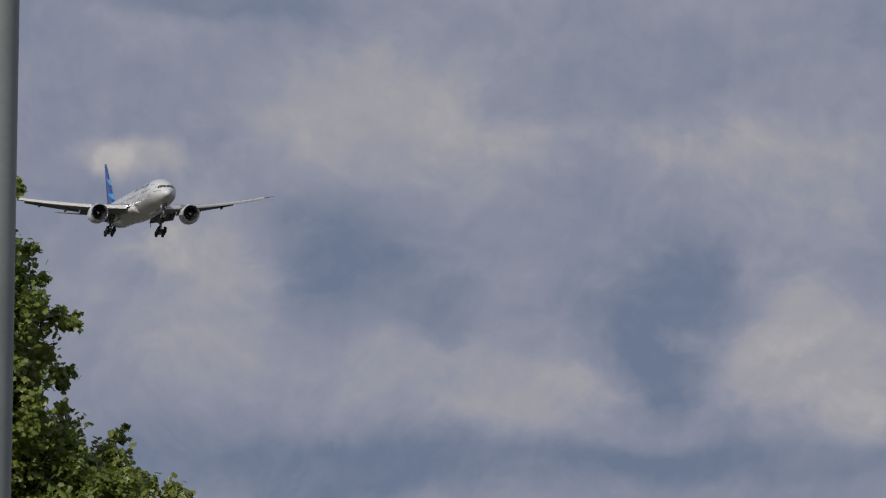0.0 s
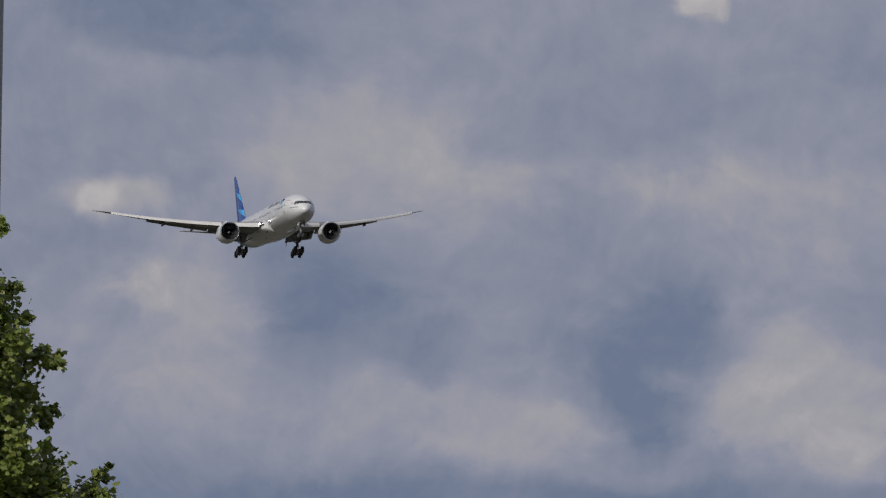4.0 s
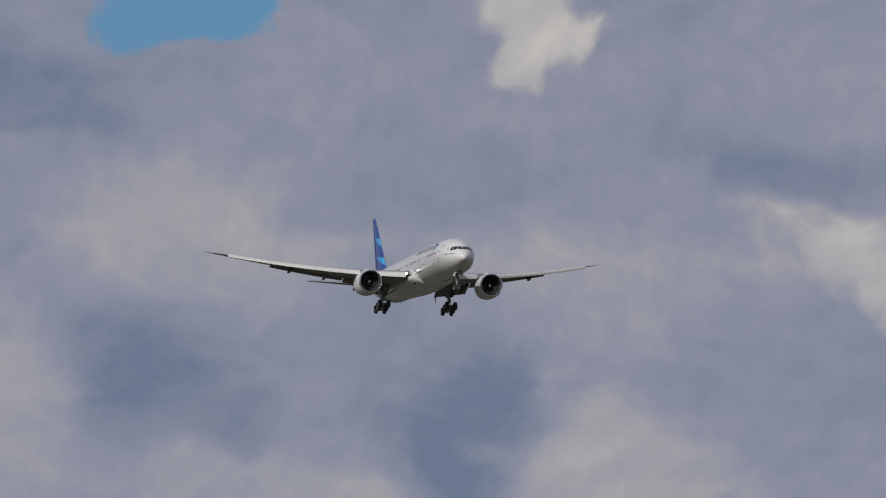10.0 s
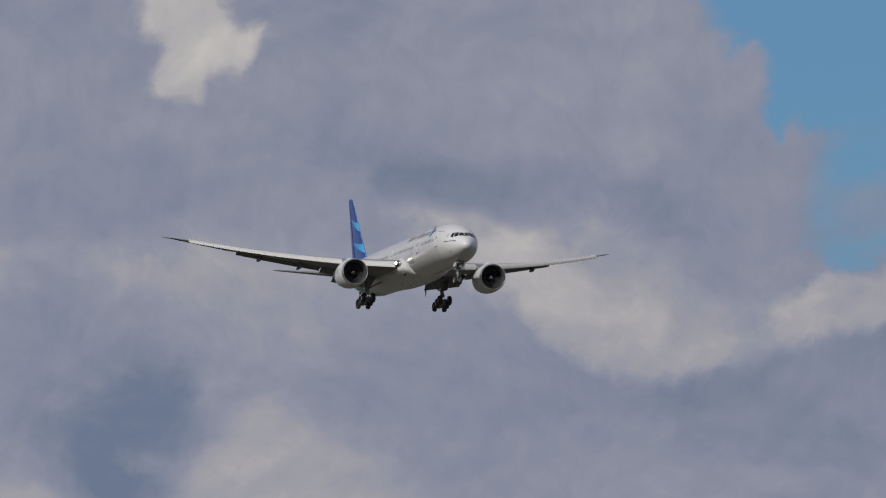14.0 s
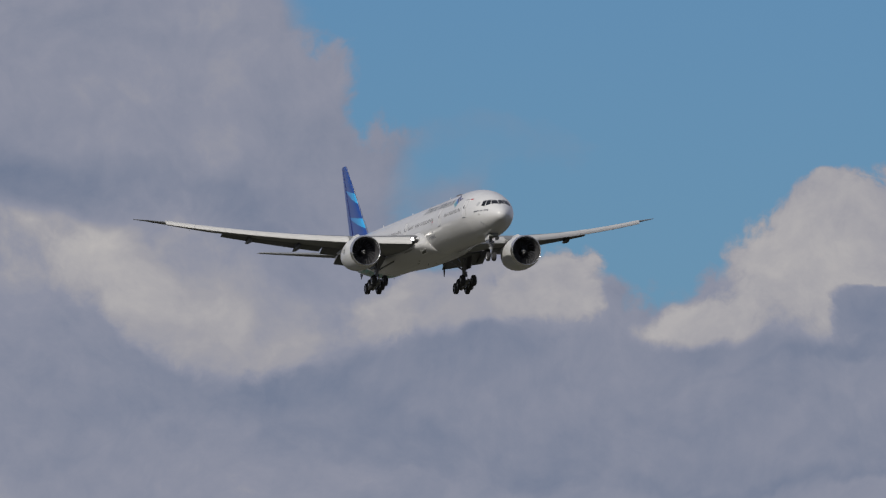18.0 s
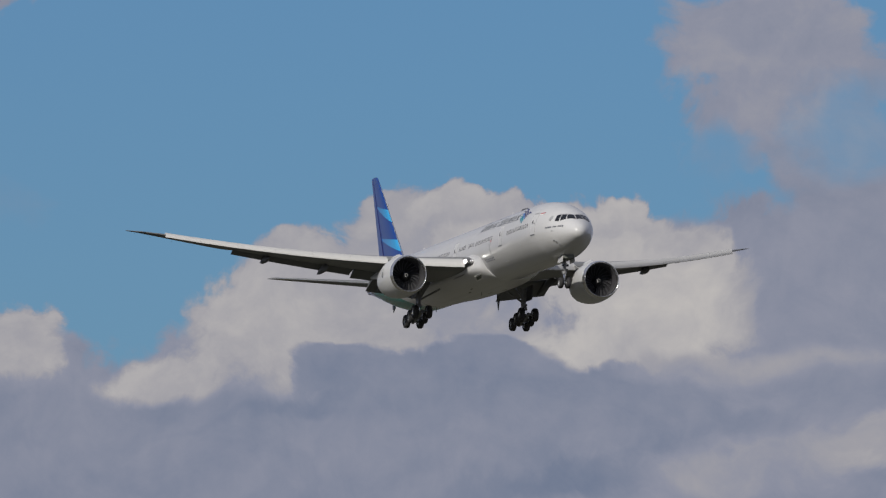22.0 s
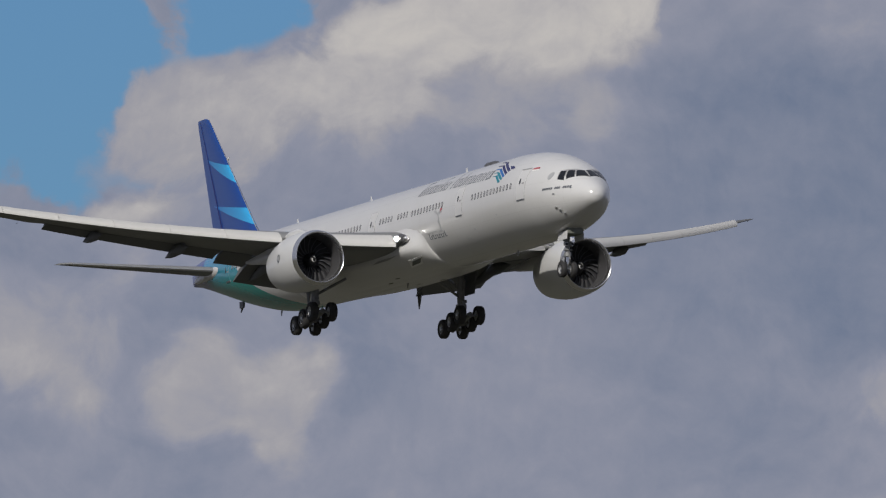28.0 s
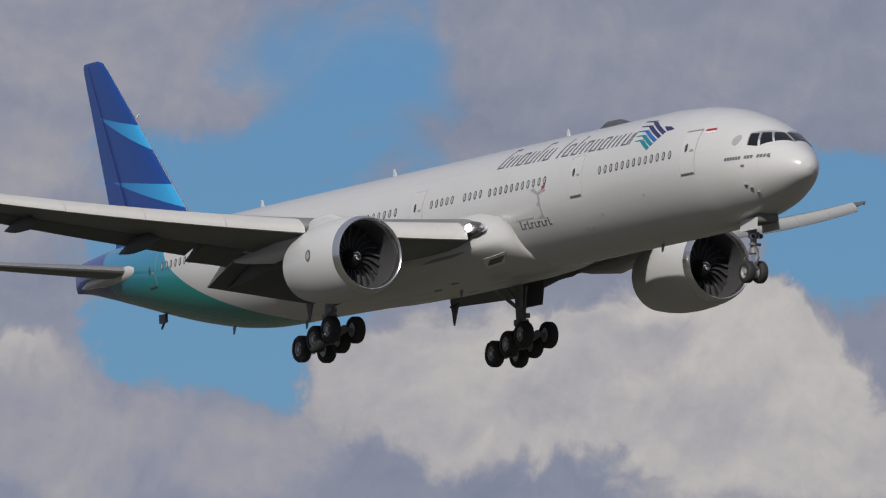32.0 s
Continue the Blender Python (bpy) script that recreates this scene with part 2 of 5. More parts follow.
cloud(10.38, 2.08, 0.110, 0.080, 0, 0.6, 0.5, 0.5)
cloud(10.43, 1.85, 0.150, 0.150, 0, 1, 0.5, 0.4)
cloud(10.09, 1.77, 0.230, 0.110, 0, 1, 0.52, 0.5)
cloud(9.95, 1.71, 0.090, 0.060, -20, 1, 0.74, 0.6)
cloud(10.09, 1.74, 0.090, 0.045, 0, 1, 0.64, 0.6)
cloud(10.27, 1.64, 0.085, 0.050, -10, 1, 0.68, 0.8)
cloud(10.38, 1.73, 0.100, 0.055, -5, 1, 0.66, 0.8)
cloud(10.17, 1.69, 0.090, 0.035, -10, 1, 0.68, 0.6)
cloud(10.36, 1.97, 0.080, 0.040, 20, 1, 0.82, 0.5)
cloud(10.44, 1.69, 0.060, 0.060, 0, 1, 0.7, 0.6)
cloud(9.24, 1.95, 0.180, 0.090, -10, 0.85, 0.5, 0.4)
cloud(9.64, 1.63, 0.350, 0.100, 0, 1, 0.42, 0.5)
cloud(9.99, 1.54, 0.330, 0.070, 0, 1, 0.36, 0.5)
cloud(8.98, 1.46, 0.080, 0.040, -10, 1, 0.7, 0.3)
cloud(10.48, 1.56, 0.110, 0.110, 0, 1, 0.28, 0.5)
cloud(10.50, 2.33, 0.190, 0.075, 8, 0.05, None, 0.35)
cloud(10.53, 2.17, 0.200, 0.110, 0, 1, 0.66, 0.4)
cloud(10.83, 2.22, 0.330, 0.140, 18, 1, 0.8, 0.35)
cloud(11.06, 2.28, 0.230, 0.120, 10, 1, 0.86, 0.3)
cloud(11.24, 2.33, 0.075, 0.130, -30, 1, 0.94, 0.2)
cloud(10.83, 2.31, 0.200, 0.060, 15, 1, 0.88, 0.4)
cloud(11.03, 2.14, 0.110, 0.090, 0, 1, 0.52, 0.4)
cloud(11.17, 2.12, 0.060, 0.080, 0, 1, 0.6, 0.4)
cloud(11.54, 2.07, 0.330, 0.260, 0, 1, 0.14, 0.45)
cover, light = close_stretch((cover, light), under)
under = (cover, light)
place, rough, cover, light = list(stretch())[:4]
cloud(11.49, 1.90, 0.360, 0.160, 0, 1, 0.18, 0.5)
cloud(11.85, 2.28, 0.260, 0.090, 0, 1, 0.38, 0.5)
cloud(10.74, 1.76, 0.120, 0.170, 0, 0.85, 0.22, 0.5)
cloud(10.45, 1.77, 0.110, 0.160, 0, 0.9, 0.3, 0.5)
cloud(11.01, 1.72, 0.220, 0.140, 0, 1, 0.44, 0.5)
cloud(10.97, 1.54, 0.300, 0.070, 0, 1, 0.4, 0.5)
cloud(10.57, 1.65, 0.105, 0.095, 0, 1, 0.74, 0.5)
cloud(10.47, 1.64, 0.070, 0.060, 0, 1, 0.64, 0.6)
cloud(10.58, 1.56, 0.050, 0.060, 10, 1, 0.68, 0.6)
cloud(11.31, 1.69, 0.130, 0.060, 0, 1, 0.38, 0.5)
cloud(11.42, 1.58, 0.220, 0.090, 0, 1, 0.3, 0.5)
cloud(11.72, 1.66, 0.075, 0.060, -20, 1, 0.62, 0.4)
cloud(11.80, 1.59, 0.085, 0.060, -30, 1, 0.68, 0.35)
cloud(12.19, 1.76, 0.150, 0.230, 10, 1, 0.4, 0.4)
cloud(12.16, 1.92, 0.090, 0.080, 0, 1, 0.58, 0.5)
cloud(11.98, 2.32, 0.300, 0.110, 0, 1, 0.34, 0.5)
cloud(11.57, 2.07, 0.230, 0.110, 0, 1, 0.18, 0.5)
cloud(11.76, 1.82, 0.300, 0.130, 0, 1, 0.14, 0.45)
cloud(11.70, 1.67, 0.085, 0.045, 15, 1, 0.6, 0.4)
cloud(12.21, 2.37, 0.700, 0.170, 0, 1, 0.59, 0.4)
cloud(12.69, 2.19, 0.260, 0.060, 0, 1, 0.38, 0.5)
cloud(12.59, 1.76, 0.480, 0.140, 0, 1, 0.69, 0.35)
cloud(12.17, 1.75, 0.110, 0.080, 0, 1, 0.6, 0.4)
cloud(12.74, 2.40, 0.230, 0.060, 0, 1, 0.58, 0.5)
cover, light = close_stretch((cover, light), under)
under = (cover, light)
place, rough, cover, light = list(stretch())[:4]
cloud(13.17, 2.17, 0.600, 0.170, 0, 1, 0.55, 0.4)
cloud(12.72, 1.71, 0.300, 0.110, 0, 1, 0.73, 0.4)
cloud(12.62, 2.44, 0.250, 0.080, 0, 1, 0.66, 0.5)
cloud(13.32, 2.42, 0.300, 0.070, 0, 1, 0.54, 0.5)
cloud(13.95, 2.08, 0.260, 0.330, 20, 0.0, None, 0.3)
cloud(14.10, 2.34, 0.220, 0.190, 0, 0.05, None, 0.7)
cloud(13.89, 1.87, 0.230, 0.100, -5, 0.0, None, 0.3)
cloud(13.96, 1.86, 0.230, 0.090, 0, 0.0, None, 0.3)
cloud(15.03, 2.07, 0.170, 0.160, 0, 0.05, None, 0.3)
cloud(13.80, 2.41, 0.160, 0.130, 0, 0.95, 0.48, 0.4)
cloud(14.47, 2.40, 0.150, 0.110, 0, 0.9, 0.42, 0.5)
cloud(13.42, 1.77, 0.240, 0.110, -18, 1, 0.78, 0.3)
cloud(13.57, 1.85, 0.080, 0.060, -30, 1, 0.8, 0.25)
cloud(13.72, 1.74, 0.110, 0.080, -20, 0.9, 0.52, 0.4)
cloud(14.76, 2.41, 0.300, 0.110, 0, 0.85, 0.46, 0.7)
cloud(13.78, 2.39, 0.250, 0.130, 0, 0.95, 0.5, 0.5)
cloud(14.09, 2.41, 0.130, 0.060, 0, 0.35, 0.48, 0.7)
cloud(13.87, 1.75, 0.120, 0.060, 0, 0.75, 0.5, 0.5)
cloud(14.35, 1.81, 0.240, 0.160, 0, 1, 0.8, 0.16)
cloud(14.58, 1.80, 0.300, 0.160, 0, 1, 0.88, 0.14)
cloud(14.80, 1.89, 0.190, 0.090, 0, 1, 0.98, 0.14)
cloud(14.93, 1.85, 0.180, 0.110, -20, 1, 0.92, 0.16)
cloud(14.36, 1.81, 0.130, 0.110, 20, 1, 0.86, 0.18)
cloud(14.53, 1.88, 0.090, 0.060, 0, 1, 0.78, 0.2)
cover, light = close_stretch((cover, light), under)
under = (cover, light)
place, rough, cover, light = list(stretch())[:4]
cloud(14.93, 1.71, 0.300, 0.130, 0, 1, 0.88, 0.3)
cloud(14.65, 1.86, 0.100, 0.045, 15, 1, 0.72, 0.4)
cloud(14.51, 1.76, 0.150, 0.050, 0, 1, 0.74, 0.5)
cloud(14.78, 1.74, 0.120, 0.060, 0, 1, 0.76, 0.5)
cloud(13.59, 1.74, 0.180, 0.130, -15, 1, 0.62, 0.35)
cloud(13.88, 1.70, 0.200, 0.080, 0, 0.9, 0.56, 0.4)
cover, light = close_stretch((cover, light), under)

# texture of the cloud's own surface
light = wmath("MULTIPLY_ADD", wmath("SUBTRACT", broad, 0.5), 0.34, light)
light = wmath("MULTIPLY_ADD", wmath("SUBTRACT", fine, 0.5), 0.26, light)
light = wmath("MULTIPLY_ADD", relief, 0.75, light)
cover = wmath("MULTIPLY_ADD", wmath("SUBTRACT", fine, 0.5), 0.35, cover)

nishita = wn.nodes.new("ShaderNodeTexSky")
nishita.sky_type, nishita.sun_disc = "NISHITA", False
nishita.sun_elevation, nishita.sun_rotation = radians(SUN_EL), radians(SUN_AZ)
nishita.air_density, nishita.dust_density, nishita.ozone_density = 1.0, 0.3, 2.0
blue = wn.nodes.new("ShaderNodeVectorMath")
blue.operation = "MULTIPLY"
blue.inputs[1].default_value = (0.0214, 0.0350, 0.0550)
wn.links.new(nishita.outputs[0], blue.inputs[0])

tone = wn.nodes.new("ShaderNodeValToRGB")
for i, (at, colour) in enumerate(((0.0, (0.146, 0.184, 0.272)), (0.45, (0.262, 0.277, 0.350)), (0.66, (0.346, 0.341, 0.374)), (1.0, (0.530, 0.505, 0.485)))):
    e = tone.color_ramp.elements[i] if i < 2 else tone.color_ramp.elements.new(at)
    e.position, e.color = at, (*colour, 1)
wn.links.new(light, tone.inputs[0])

amount = wn.nodes.new("ShaderNodeMapRange")
amount.interpolation_type = "SMOOTHSTEP"
amount.inputs["From Min"].default_value, amount.inputs["From Max"].default_value = 0.18, 0.82
wn.links.new(cover, amount.inputs["Value"])
mix = wn.nodes.new("ShaderNodeMix")
mix.data_type = "RGBA"
wn.links.new(amount.outputs[0], mix.inputs[0])
wn.links.new(blue.outputs[0], mix.inputs[6])
wn.links.new(tone.outputs[0], mix.inputs[7])
back = wn.nodes.new("ShaderNodeBackground")
back.inputs["Strength"].default_value = 1.0
wn.links.new(mix.outputs[2], back.inputs["Color"])
wout = wn.nodes.new("ShaderNodeOutputWorld")
wn.links.new(back.outputs[0], wout.inputs["Surface"])

# ---- materials ----
def material(name, colour, rough=0.5, metal=0.0, grain=0.0, scale=2.0, bump=0.0, stain=0.0, stain_colour=None, coat=0.0, emit=0.0, gloss=0.5):
    """A surface with two scales of variation: fine grain and broad stains."""
    m = bpy.data.materials.new(name)
    m.use_nodes = True
    nt = m.node_tree
    b = nt.nodes["Principled BSDF"]
    b.inputs["Roughness"].default_value, b.inputs["Metallic"].default_value = rough, metal
    b.inputs["Coat Weight"].default_value = coat
    b.inputs["Specular IOR Level"].default_value = gloss
    tc = nt.nodes.new("ShaderNodeTexCoord")
    fine_n = nt.nodes.new("ShaderNodeTexNoise")
    fine_n.inputs["Scale"].default_value, fine_n.inputs["Detail"].default_value = scale * 9, 4
    broad_n = nt.nodes.new("ShaderNodeTexNoise")
    broad_n.inputs["Scale"].default_value, broad_n.inputs["Detail"].default_value = scale * 0.6, 6
    for n in (fine_n, broad_n):
        nt.links.new(tc.outputs["Object"], n.inputs["Vector"])
    base = nt.nodes.new("ShaderNodeRGB")
    base.outputs[0].default_value = (*colour, 1)
    dirt = nt.nodes.new("ShaderNodeMix")
    dirt.data_type, dirt.blend_type = "RGBA", "MIX"
    ramp = nt.nodes.new("ShaderNodeMapRange")
    ramp.inputs["From Min"].default_value, ramp.inputs["From Max"].default_value = 0.42, 0.75
    ramp.inputs["To Max"].default_value = stain
    nt.links.new(broad_n.outputs["Fac"], ramp.inputs["Value"])
    nt.links.new(ramp.outputs[0], dirt.inputs[0])
    nt.links.new(base.outputs[0], dirt.inputs[6])
    dirt.inputs[7].default_value = (*(stain_colour or [c * 0.45 for c in colour]), 1)
    hsv = nt.nodes.new("ShaderNodeHueSaturation")
    var = nt.nodes.new("ShaderNodeMapRange")
    var.inputs["To Min"].default_value, var.inputs["To Max"].default_value = 1 - grain, 1 + grain
    nt.links.new(fine_n.outputs["Fac"], var.inputs["Value"])
    nt.links.new(var.outputs[0], hsv.inputs["Value"])
    nt.links.new(dirt.outputs[2], hsv.inputs["Color"])
    nt.links.new(hsv.outputs[0], b.inputs["Base Color"])
    if bump:
        bp = nt.nodes.new("ShaderNodeBump")
        bp.inputs["Strength"].default_value = bump
        nt.links.new(fine_n.outputs["Fac"], bp.inputs["Height"])
        nt.links.new(bp.outputs[0], b.inputs["Normal"])
    if emit:
        b.inputs["Emission Color"].default_value = (1.0, 0.97, 0.9, 1)
        b.inputs["Emission Strength"].default_value = emit
    return m


def add_math(nt, op, a, b=None, c=None, clamp=False):
    n = nt.nodes.new("ShaderNodeMath")
    n.operation, n.use_clamp = op, clamp
    for i, v in enumerate((a, b, c)):
        if v is None:
            continue
        if isinstance(v, (int, float)):
            n.inputs[i].default_value = v
        else:
            nt.links.new(v, n.inputs[i])
    return n.outputs[0]


def colour_mix(nt, fac, a, b):
    n = nt.nodes.new("ShaderNodeMix")
    n.data_type = "RGBA"
    nt.links.new(fac, n.inputs[0])
    for i, v in ((6, a), (7, b)):
        if isinstance(v, tuple):
            n.inputs[i].default_value = (*v, 1)
        else:
            nt.links.new(v, n.inputs[i])
    return n.outputs[2]


WHITE = (0.57, 0.572, 0.575)


def livery_paint():
    """White fuselage paint that turns into a teal and blue sweep at the tail, with thin skin joints."""
    m = material("fuselage_paint", WHITE, 0.26, 0.0, 0.02, 0.5, 0, 0.22, (0.48, 0.475, 0.455), 0.45)
    nt = m.node_tree
    b = nt.nodes["Principled BSDF"]
    white = b.inputs["Base Color"].links[0].from_socket
    tc = nt.nodes.new("ShaderNodeTexCoord")
    sep = nt.nodes.new("ShaderNodeSeparateXYZ")
    nt.links.new(tc.outputs["Object"], sep.inputs[0])
    s = add_math(nt, "SUBTRACT", 33.0, sep.outputs[0])
    z = sep.outputs[2]
    # edge of the sweep: far forward on the belly, far back at the crown
    edge = add_math(nt, "MULTIPLY_ADD", z, add_math(nt, "MULTIPLY_ADD", z, -0.30, 1.82), 56.3)
    swoosh = add_math(nt, "MULTIPLY", add_math(nt, "SUBTRACT", s, edge), 12.0, None, True)
    up = add_math(nt, "MULTIPLY_ADD", z, 0.42, 0.25, True)
    teal = colour_mix(nt, up, (0.008, 0.24, 0.215), (0.020, 0.24, 0.46))
    far = add_math(nt, "MULTIPLY", add_math(nt, "SUBTRACT", add_math(nt, "MULTIPLY_ADD", z, -0.55, s), 65.4), 4.0, None, True)
    tail = colour_mix(nt, far, teal, (0.016, 0.05, 0.27))
    joint_s = add_math(nt, "LESS_THAN", add_math(nt, "ABSOLUTE", add_math(nt, "SUBTRACT", add_math(nt, "FRACT", add_math(nt, "MULTIPLY", s, 0.19)), 0.5)), 0.0022)
    joint_z = add_math(nt, "LESS_THAN", add_math(nt, "ABSOLUTE", add_math(nt, "SUBTRACT", add_math(nt, "FRACT", add_math(nt, "MULTIPLY_ADD", z, 0.62, 0.3)), 0.5)), 0.006)
    joint = add_math(nt, "MULTIPLY", add_math(nt, "MAXIMUM", joint_s, joint_z), 0.16)
    paint = colour_mix(nt, joint, colour_mix(nt, swoosh, white, tail), (0.22, 0.22, 0.23))
    nt.links.new(paint, b.inputs["Base Color"])
    return m


def fin_paint():
    """Deep blue fin paint with two light blue feather shapes."""
    m = material("fin_paint", (0.005, 0.047, 0.235), 0.32, 0.0, 0.03, 0.5, 0, 0.15, (0.007, 0.058, 0.27), 0.2)
    nt = m.node_tree
    b = nt.nodes["Principled BSDF"]
    base = b.inputs["Base Color"].links[0].from_socket
    tc = nt.nodes.new("ShaderNodeTexCoord")
    sep = nt.nodes.new("ShaderNodeSeparateXYZ")
    nt.links.new(tc.outputs["Object"], sep.inputs[0])
    s = add_math(nt, "SUBTRACT", 33.0, sep.outputs[0])
    z = sep.outputs[2]
    lead = add_math(nt, "MULTIPLY_ADD", z, 0.955, 56.4)
    trail = add_math(nt, "MULTIPLY_ADD", z, 0.30, 66.6)
    across = add_math(nt, "DIVIDE", add_math(nt, "SUBTRACT", s, lead), add_math(nt, "SUBTRACT", trail, lead))
    shapes = None
    for top_fwd, top_aft, low_fwd, at in ((8.75, 9.60, 7.35, 0.80), (5.36, 6.15, 4.05, 0.85)):
        t = add_math(nt, "DIVIDE", across, at, None, True)
        upper = add_math(nt, "MULTIPLY_ADD", add_math(nt, "POWER", t, 1.0), top_aft - top_fwd, top_fwd)
        lower = add_math(nt, "MULTIPLY_ADD", add_math(nt, "POWER", t, 0.92), top_aft - low_fwd, low_fwd)
        inside = add_math(nt, "MULTIPLY", add_math(nt, "LESS_THAN", z, upper), add_math(nt, "GREATER_THAN", z, lower))
        shapes = inside if shapes is None else add_math(nt, "MAXIMUM", shapes, inside)
    grad = add_math(nt, "MULTIPLY", across, 1.1, None, True)
    light_blue = colour_mix(nt, grad, (0.028, 0.31, 0.62), (0.012, 0.15, 0.48))
    nt.links.new(colour_mix(nt, shapes, base, light_blue), b.inputs["Base Color"])
    return m


def fan_paint():
    return material("fan_blade_metal", (0.22, 0.23, 0.25), 0.35, 0.7, 0.05, 2, 0, 0.2)


M = {
    "paint": livery_paint(),
    "fin": fin_paint(),
    "white": material("white_paint", WHITE, 0.32, 0, 0.02, 0.6, 0, 0.22, (0.51, 0.50, 0.47), 0.2),
    "cowl": material("nacelle_paint", (0.56, 0.565, 0.57), 0.34, 0, 0.03, 0.7, 0, 0.15, (0.50, 0.49, 0.48), 0.2),
    # darker than the wing's own grey: shade of the undersides is in the colour
    "wing": material("wing_grey_shaded", (0.19, 0.195, 0.20), 0.5, 0, 0.06, 0.5, 0.02, 0.30, (0.12, 0.12, 0.12), gloss=0.25),
    # darker copy of the wing grey, with the underwing shadow put into its colour
    "wing_dark": material("flap_grey_shaded", (0.125, 0.13, 0.135), 0.55, 0, 0.08, 0.6, 0.02, 0.35, (0.09, 0.09, 0.09), gloss=0.25),
    "slat": material("slat_paint", (0.46, 0.46, 0.455), 0.60, 0.0, 0.05, 0.5, 0, 0.25, (0.38, 0.377, 0.37), gloss=0.3),
    "bare": material("polished_metal", (0.88, 0.88, 0.88), 0.28, 1.0, 0.03, 1.5, 0, 0.15, (0.55, 0.54, 0.52)),
    "lip": material("inlet_lip_metal", (0.74, 0.74, 0.75), 0.22, 0.95, 0.03, 1.2, 0, 0.2, (0.5, 0.5, 0.5)),
    "dark_metal": material("hot_section_metal", (0.17, 0.155, 0.14), 0.45, 0.8, 0.1, 3, 0.05, 0.4),
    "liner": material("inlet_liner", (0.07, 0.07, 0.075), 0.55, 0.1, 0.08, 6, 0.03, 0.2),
    "fan": fan_paint(),
    "blade": material("fan_blade_black", (0.055, 0.055, 0.06), 0.38, 0.1, 0.1, 2),
    "spinner": material("spinner_black", (0.018, 0.018, 0.02), 0.35, 0, 0.1, 2),
    "mark_white": material("white_mark", (0.72, 0.72, 0.70), 0.4, 0, 0.03, 4),
    "glass": material("dark_window_glass", (0.012, 0.014, 0.018), 0.12, 0, 0.05, 2, gloss=0.3),
    "pane": material("cabin_window_shade", (0.055, 0.060, 0.07), 0.15, 0, 0.1, 4),
    "shade": material("cabin_window_blind", (0.34, 0.34, 0.345), 0.5, 0, 0.10, 5),
    "grey_line": material("grey_outline", (0.27, 0.27, 0.28), 0.5, 0, 0.05, 3),
    "title": material("dark_grey_title", (0.11, 0.12, 0.14), 0.4, 0, 0.05, 2),
    "title_light": material("faded_grey_print", (0.34, 0.35, 0.36), 0.4, 0, 0.05, 2),
    "navy": material("navy_print", (0.020, 0.022, 0.10), 0.4, 0, 0.05, 2),
    "teal": material("teal_print", (0.006, 0.20, 0.27), 0.4, 0, 0.05, 2),
    "sky_print": material("blue_print", (0.015, 0.12, 0.38), 0.4, 0, 0.05, 2),
    "red": material("red_print", (0.34, 0.03, 0.045), 0.4, 0, 0.05, 2),
    "tyre": material("tyre_rubber", (0.022, 0.022, 0.024), 0.75, 0, 0.2, 4, 0.1, 0.4, (0.06, 0.055, 0.05)),
    "rim": material("wheel_rim", (0.46, 0.47, 0.48), 0.4, 0.3, 0.1, 5, 0.03, 0.5, (0.12, 0.11, 0.10)),
    "strut": material("gear_grey_paint", (0.20, 0.205, 0.21), 0.42, 0.15, 0.1, 3, 0.03, 0.5, (0.10, 0.09, 0.08)),
    "chrome": material("chromed_oleo", (0.78, 0.78, 0.79), 0.12, 1.0),
    "bay": material("gear_bay_primer", (0.16, 0.17, 0.15), 0.7, 0, 0.15, 3, 0.05, 0.5),
    "radome": material("dark_radome", (0.075, 0.075, 0.08), 0.45, 0, 0.05, 2),
    "lamp": material("landing_light_glow", (1, 1, 1), 0.2, emit=16.0),
    "post": material("galvanised_steel", (0.30, 0.32, 0.31), 0.55, 0.35, 0.12, 5, 0.05, 0.4, (0.15, 0.15, 0.14)),
    "bark": material("tree_bark", (0.11, 0.085, 0.06), 0.9, 0, 0.3, 5, 0.6, 0.6),
    "grass": material("short_grass", (0.080, 0.078, 0.058), 0.9, 0, 0.35, 0.4, 0.3, 0.6, (0.100, 0.092, 0.072), gloss=0.1),
}


def leaf_material():
    m = material("maple_leaves", (0.155, 0.195, 0.045), 0.42, 0, 0.25, 1.2, 0, 0.5, (0.19, 0.185, 0.05))
    nt = m.node_tree
    b = nt.nodes["Principled BSDF"]
    hue = b.inputs["Base Color"].links[0].from_node
    geo = nt.nodes.new("ShaderNodeNewGeometry")
    var = nt.nodes.new("ShaderNodeMapRange")
    var.inputs["To Min"].default_value, var.inputs["To Max"].default_value = 0.475, 0.525
    nt.links.new(geo.outputs["Random Per Island"], var.inputs["Value"])
    nt.links.new(var.outputs[0], hue.inputs["Hue"])
    tr = nt.nodes.new("ShaderNodeBsdfTranslucent")
    tr.inputs["Color"].default_value = (0.23, 0.29, 0.04, 1)
    mx = nt.nodes.new("ShaderNodeMixShader")
    mx.inputs[0].default_value = 0.38
    nt.links.new(b.outputs[0], mx.inputs[1])
    nt.links.new(tr.outputs[0], mx.inputs[2])
    nt.links.new(mx.outputs[0], nt.nodes["Material Output"].inputs["Surface"])
    return m


M["leaf"] = leaf_material()


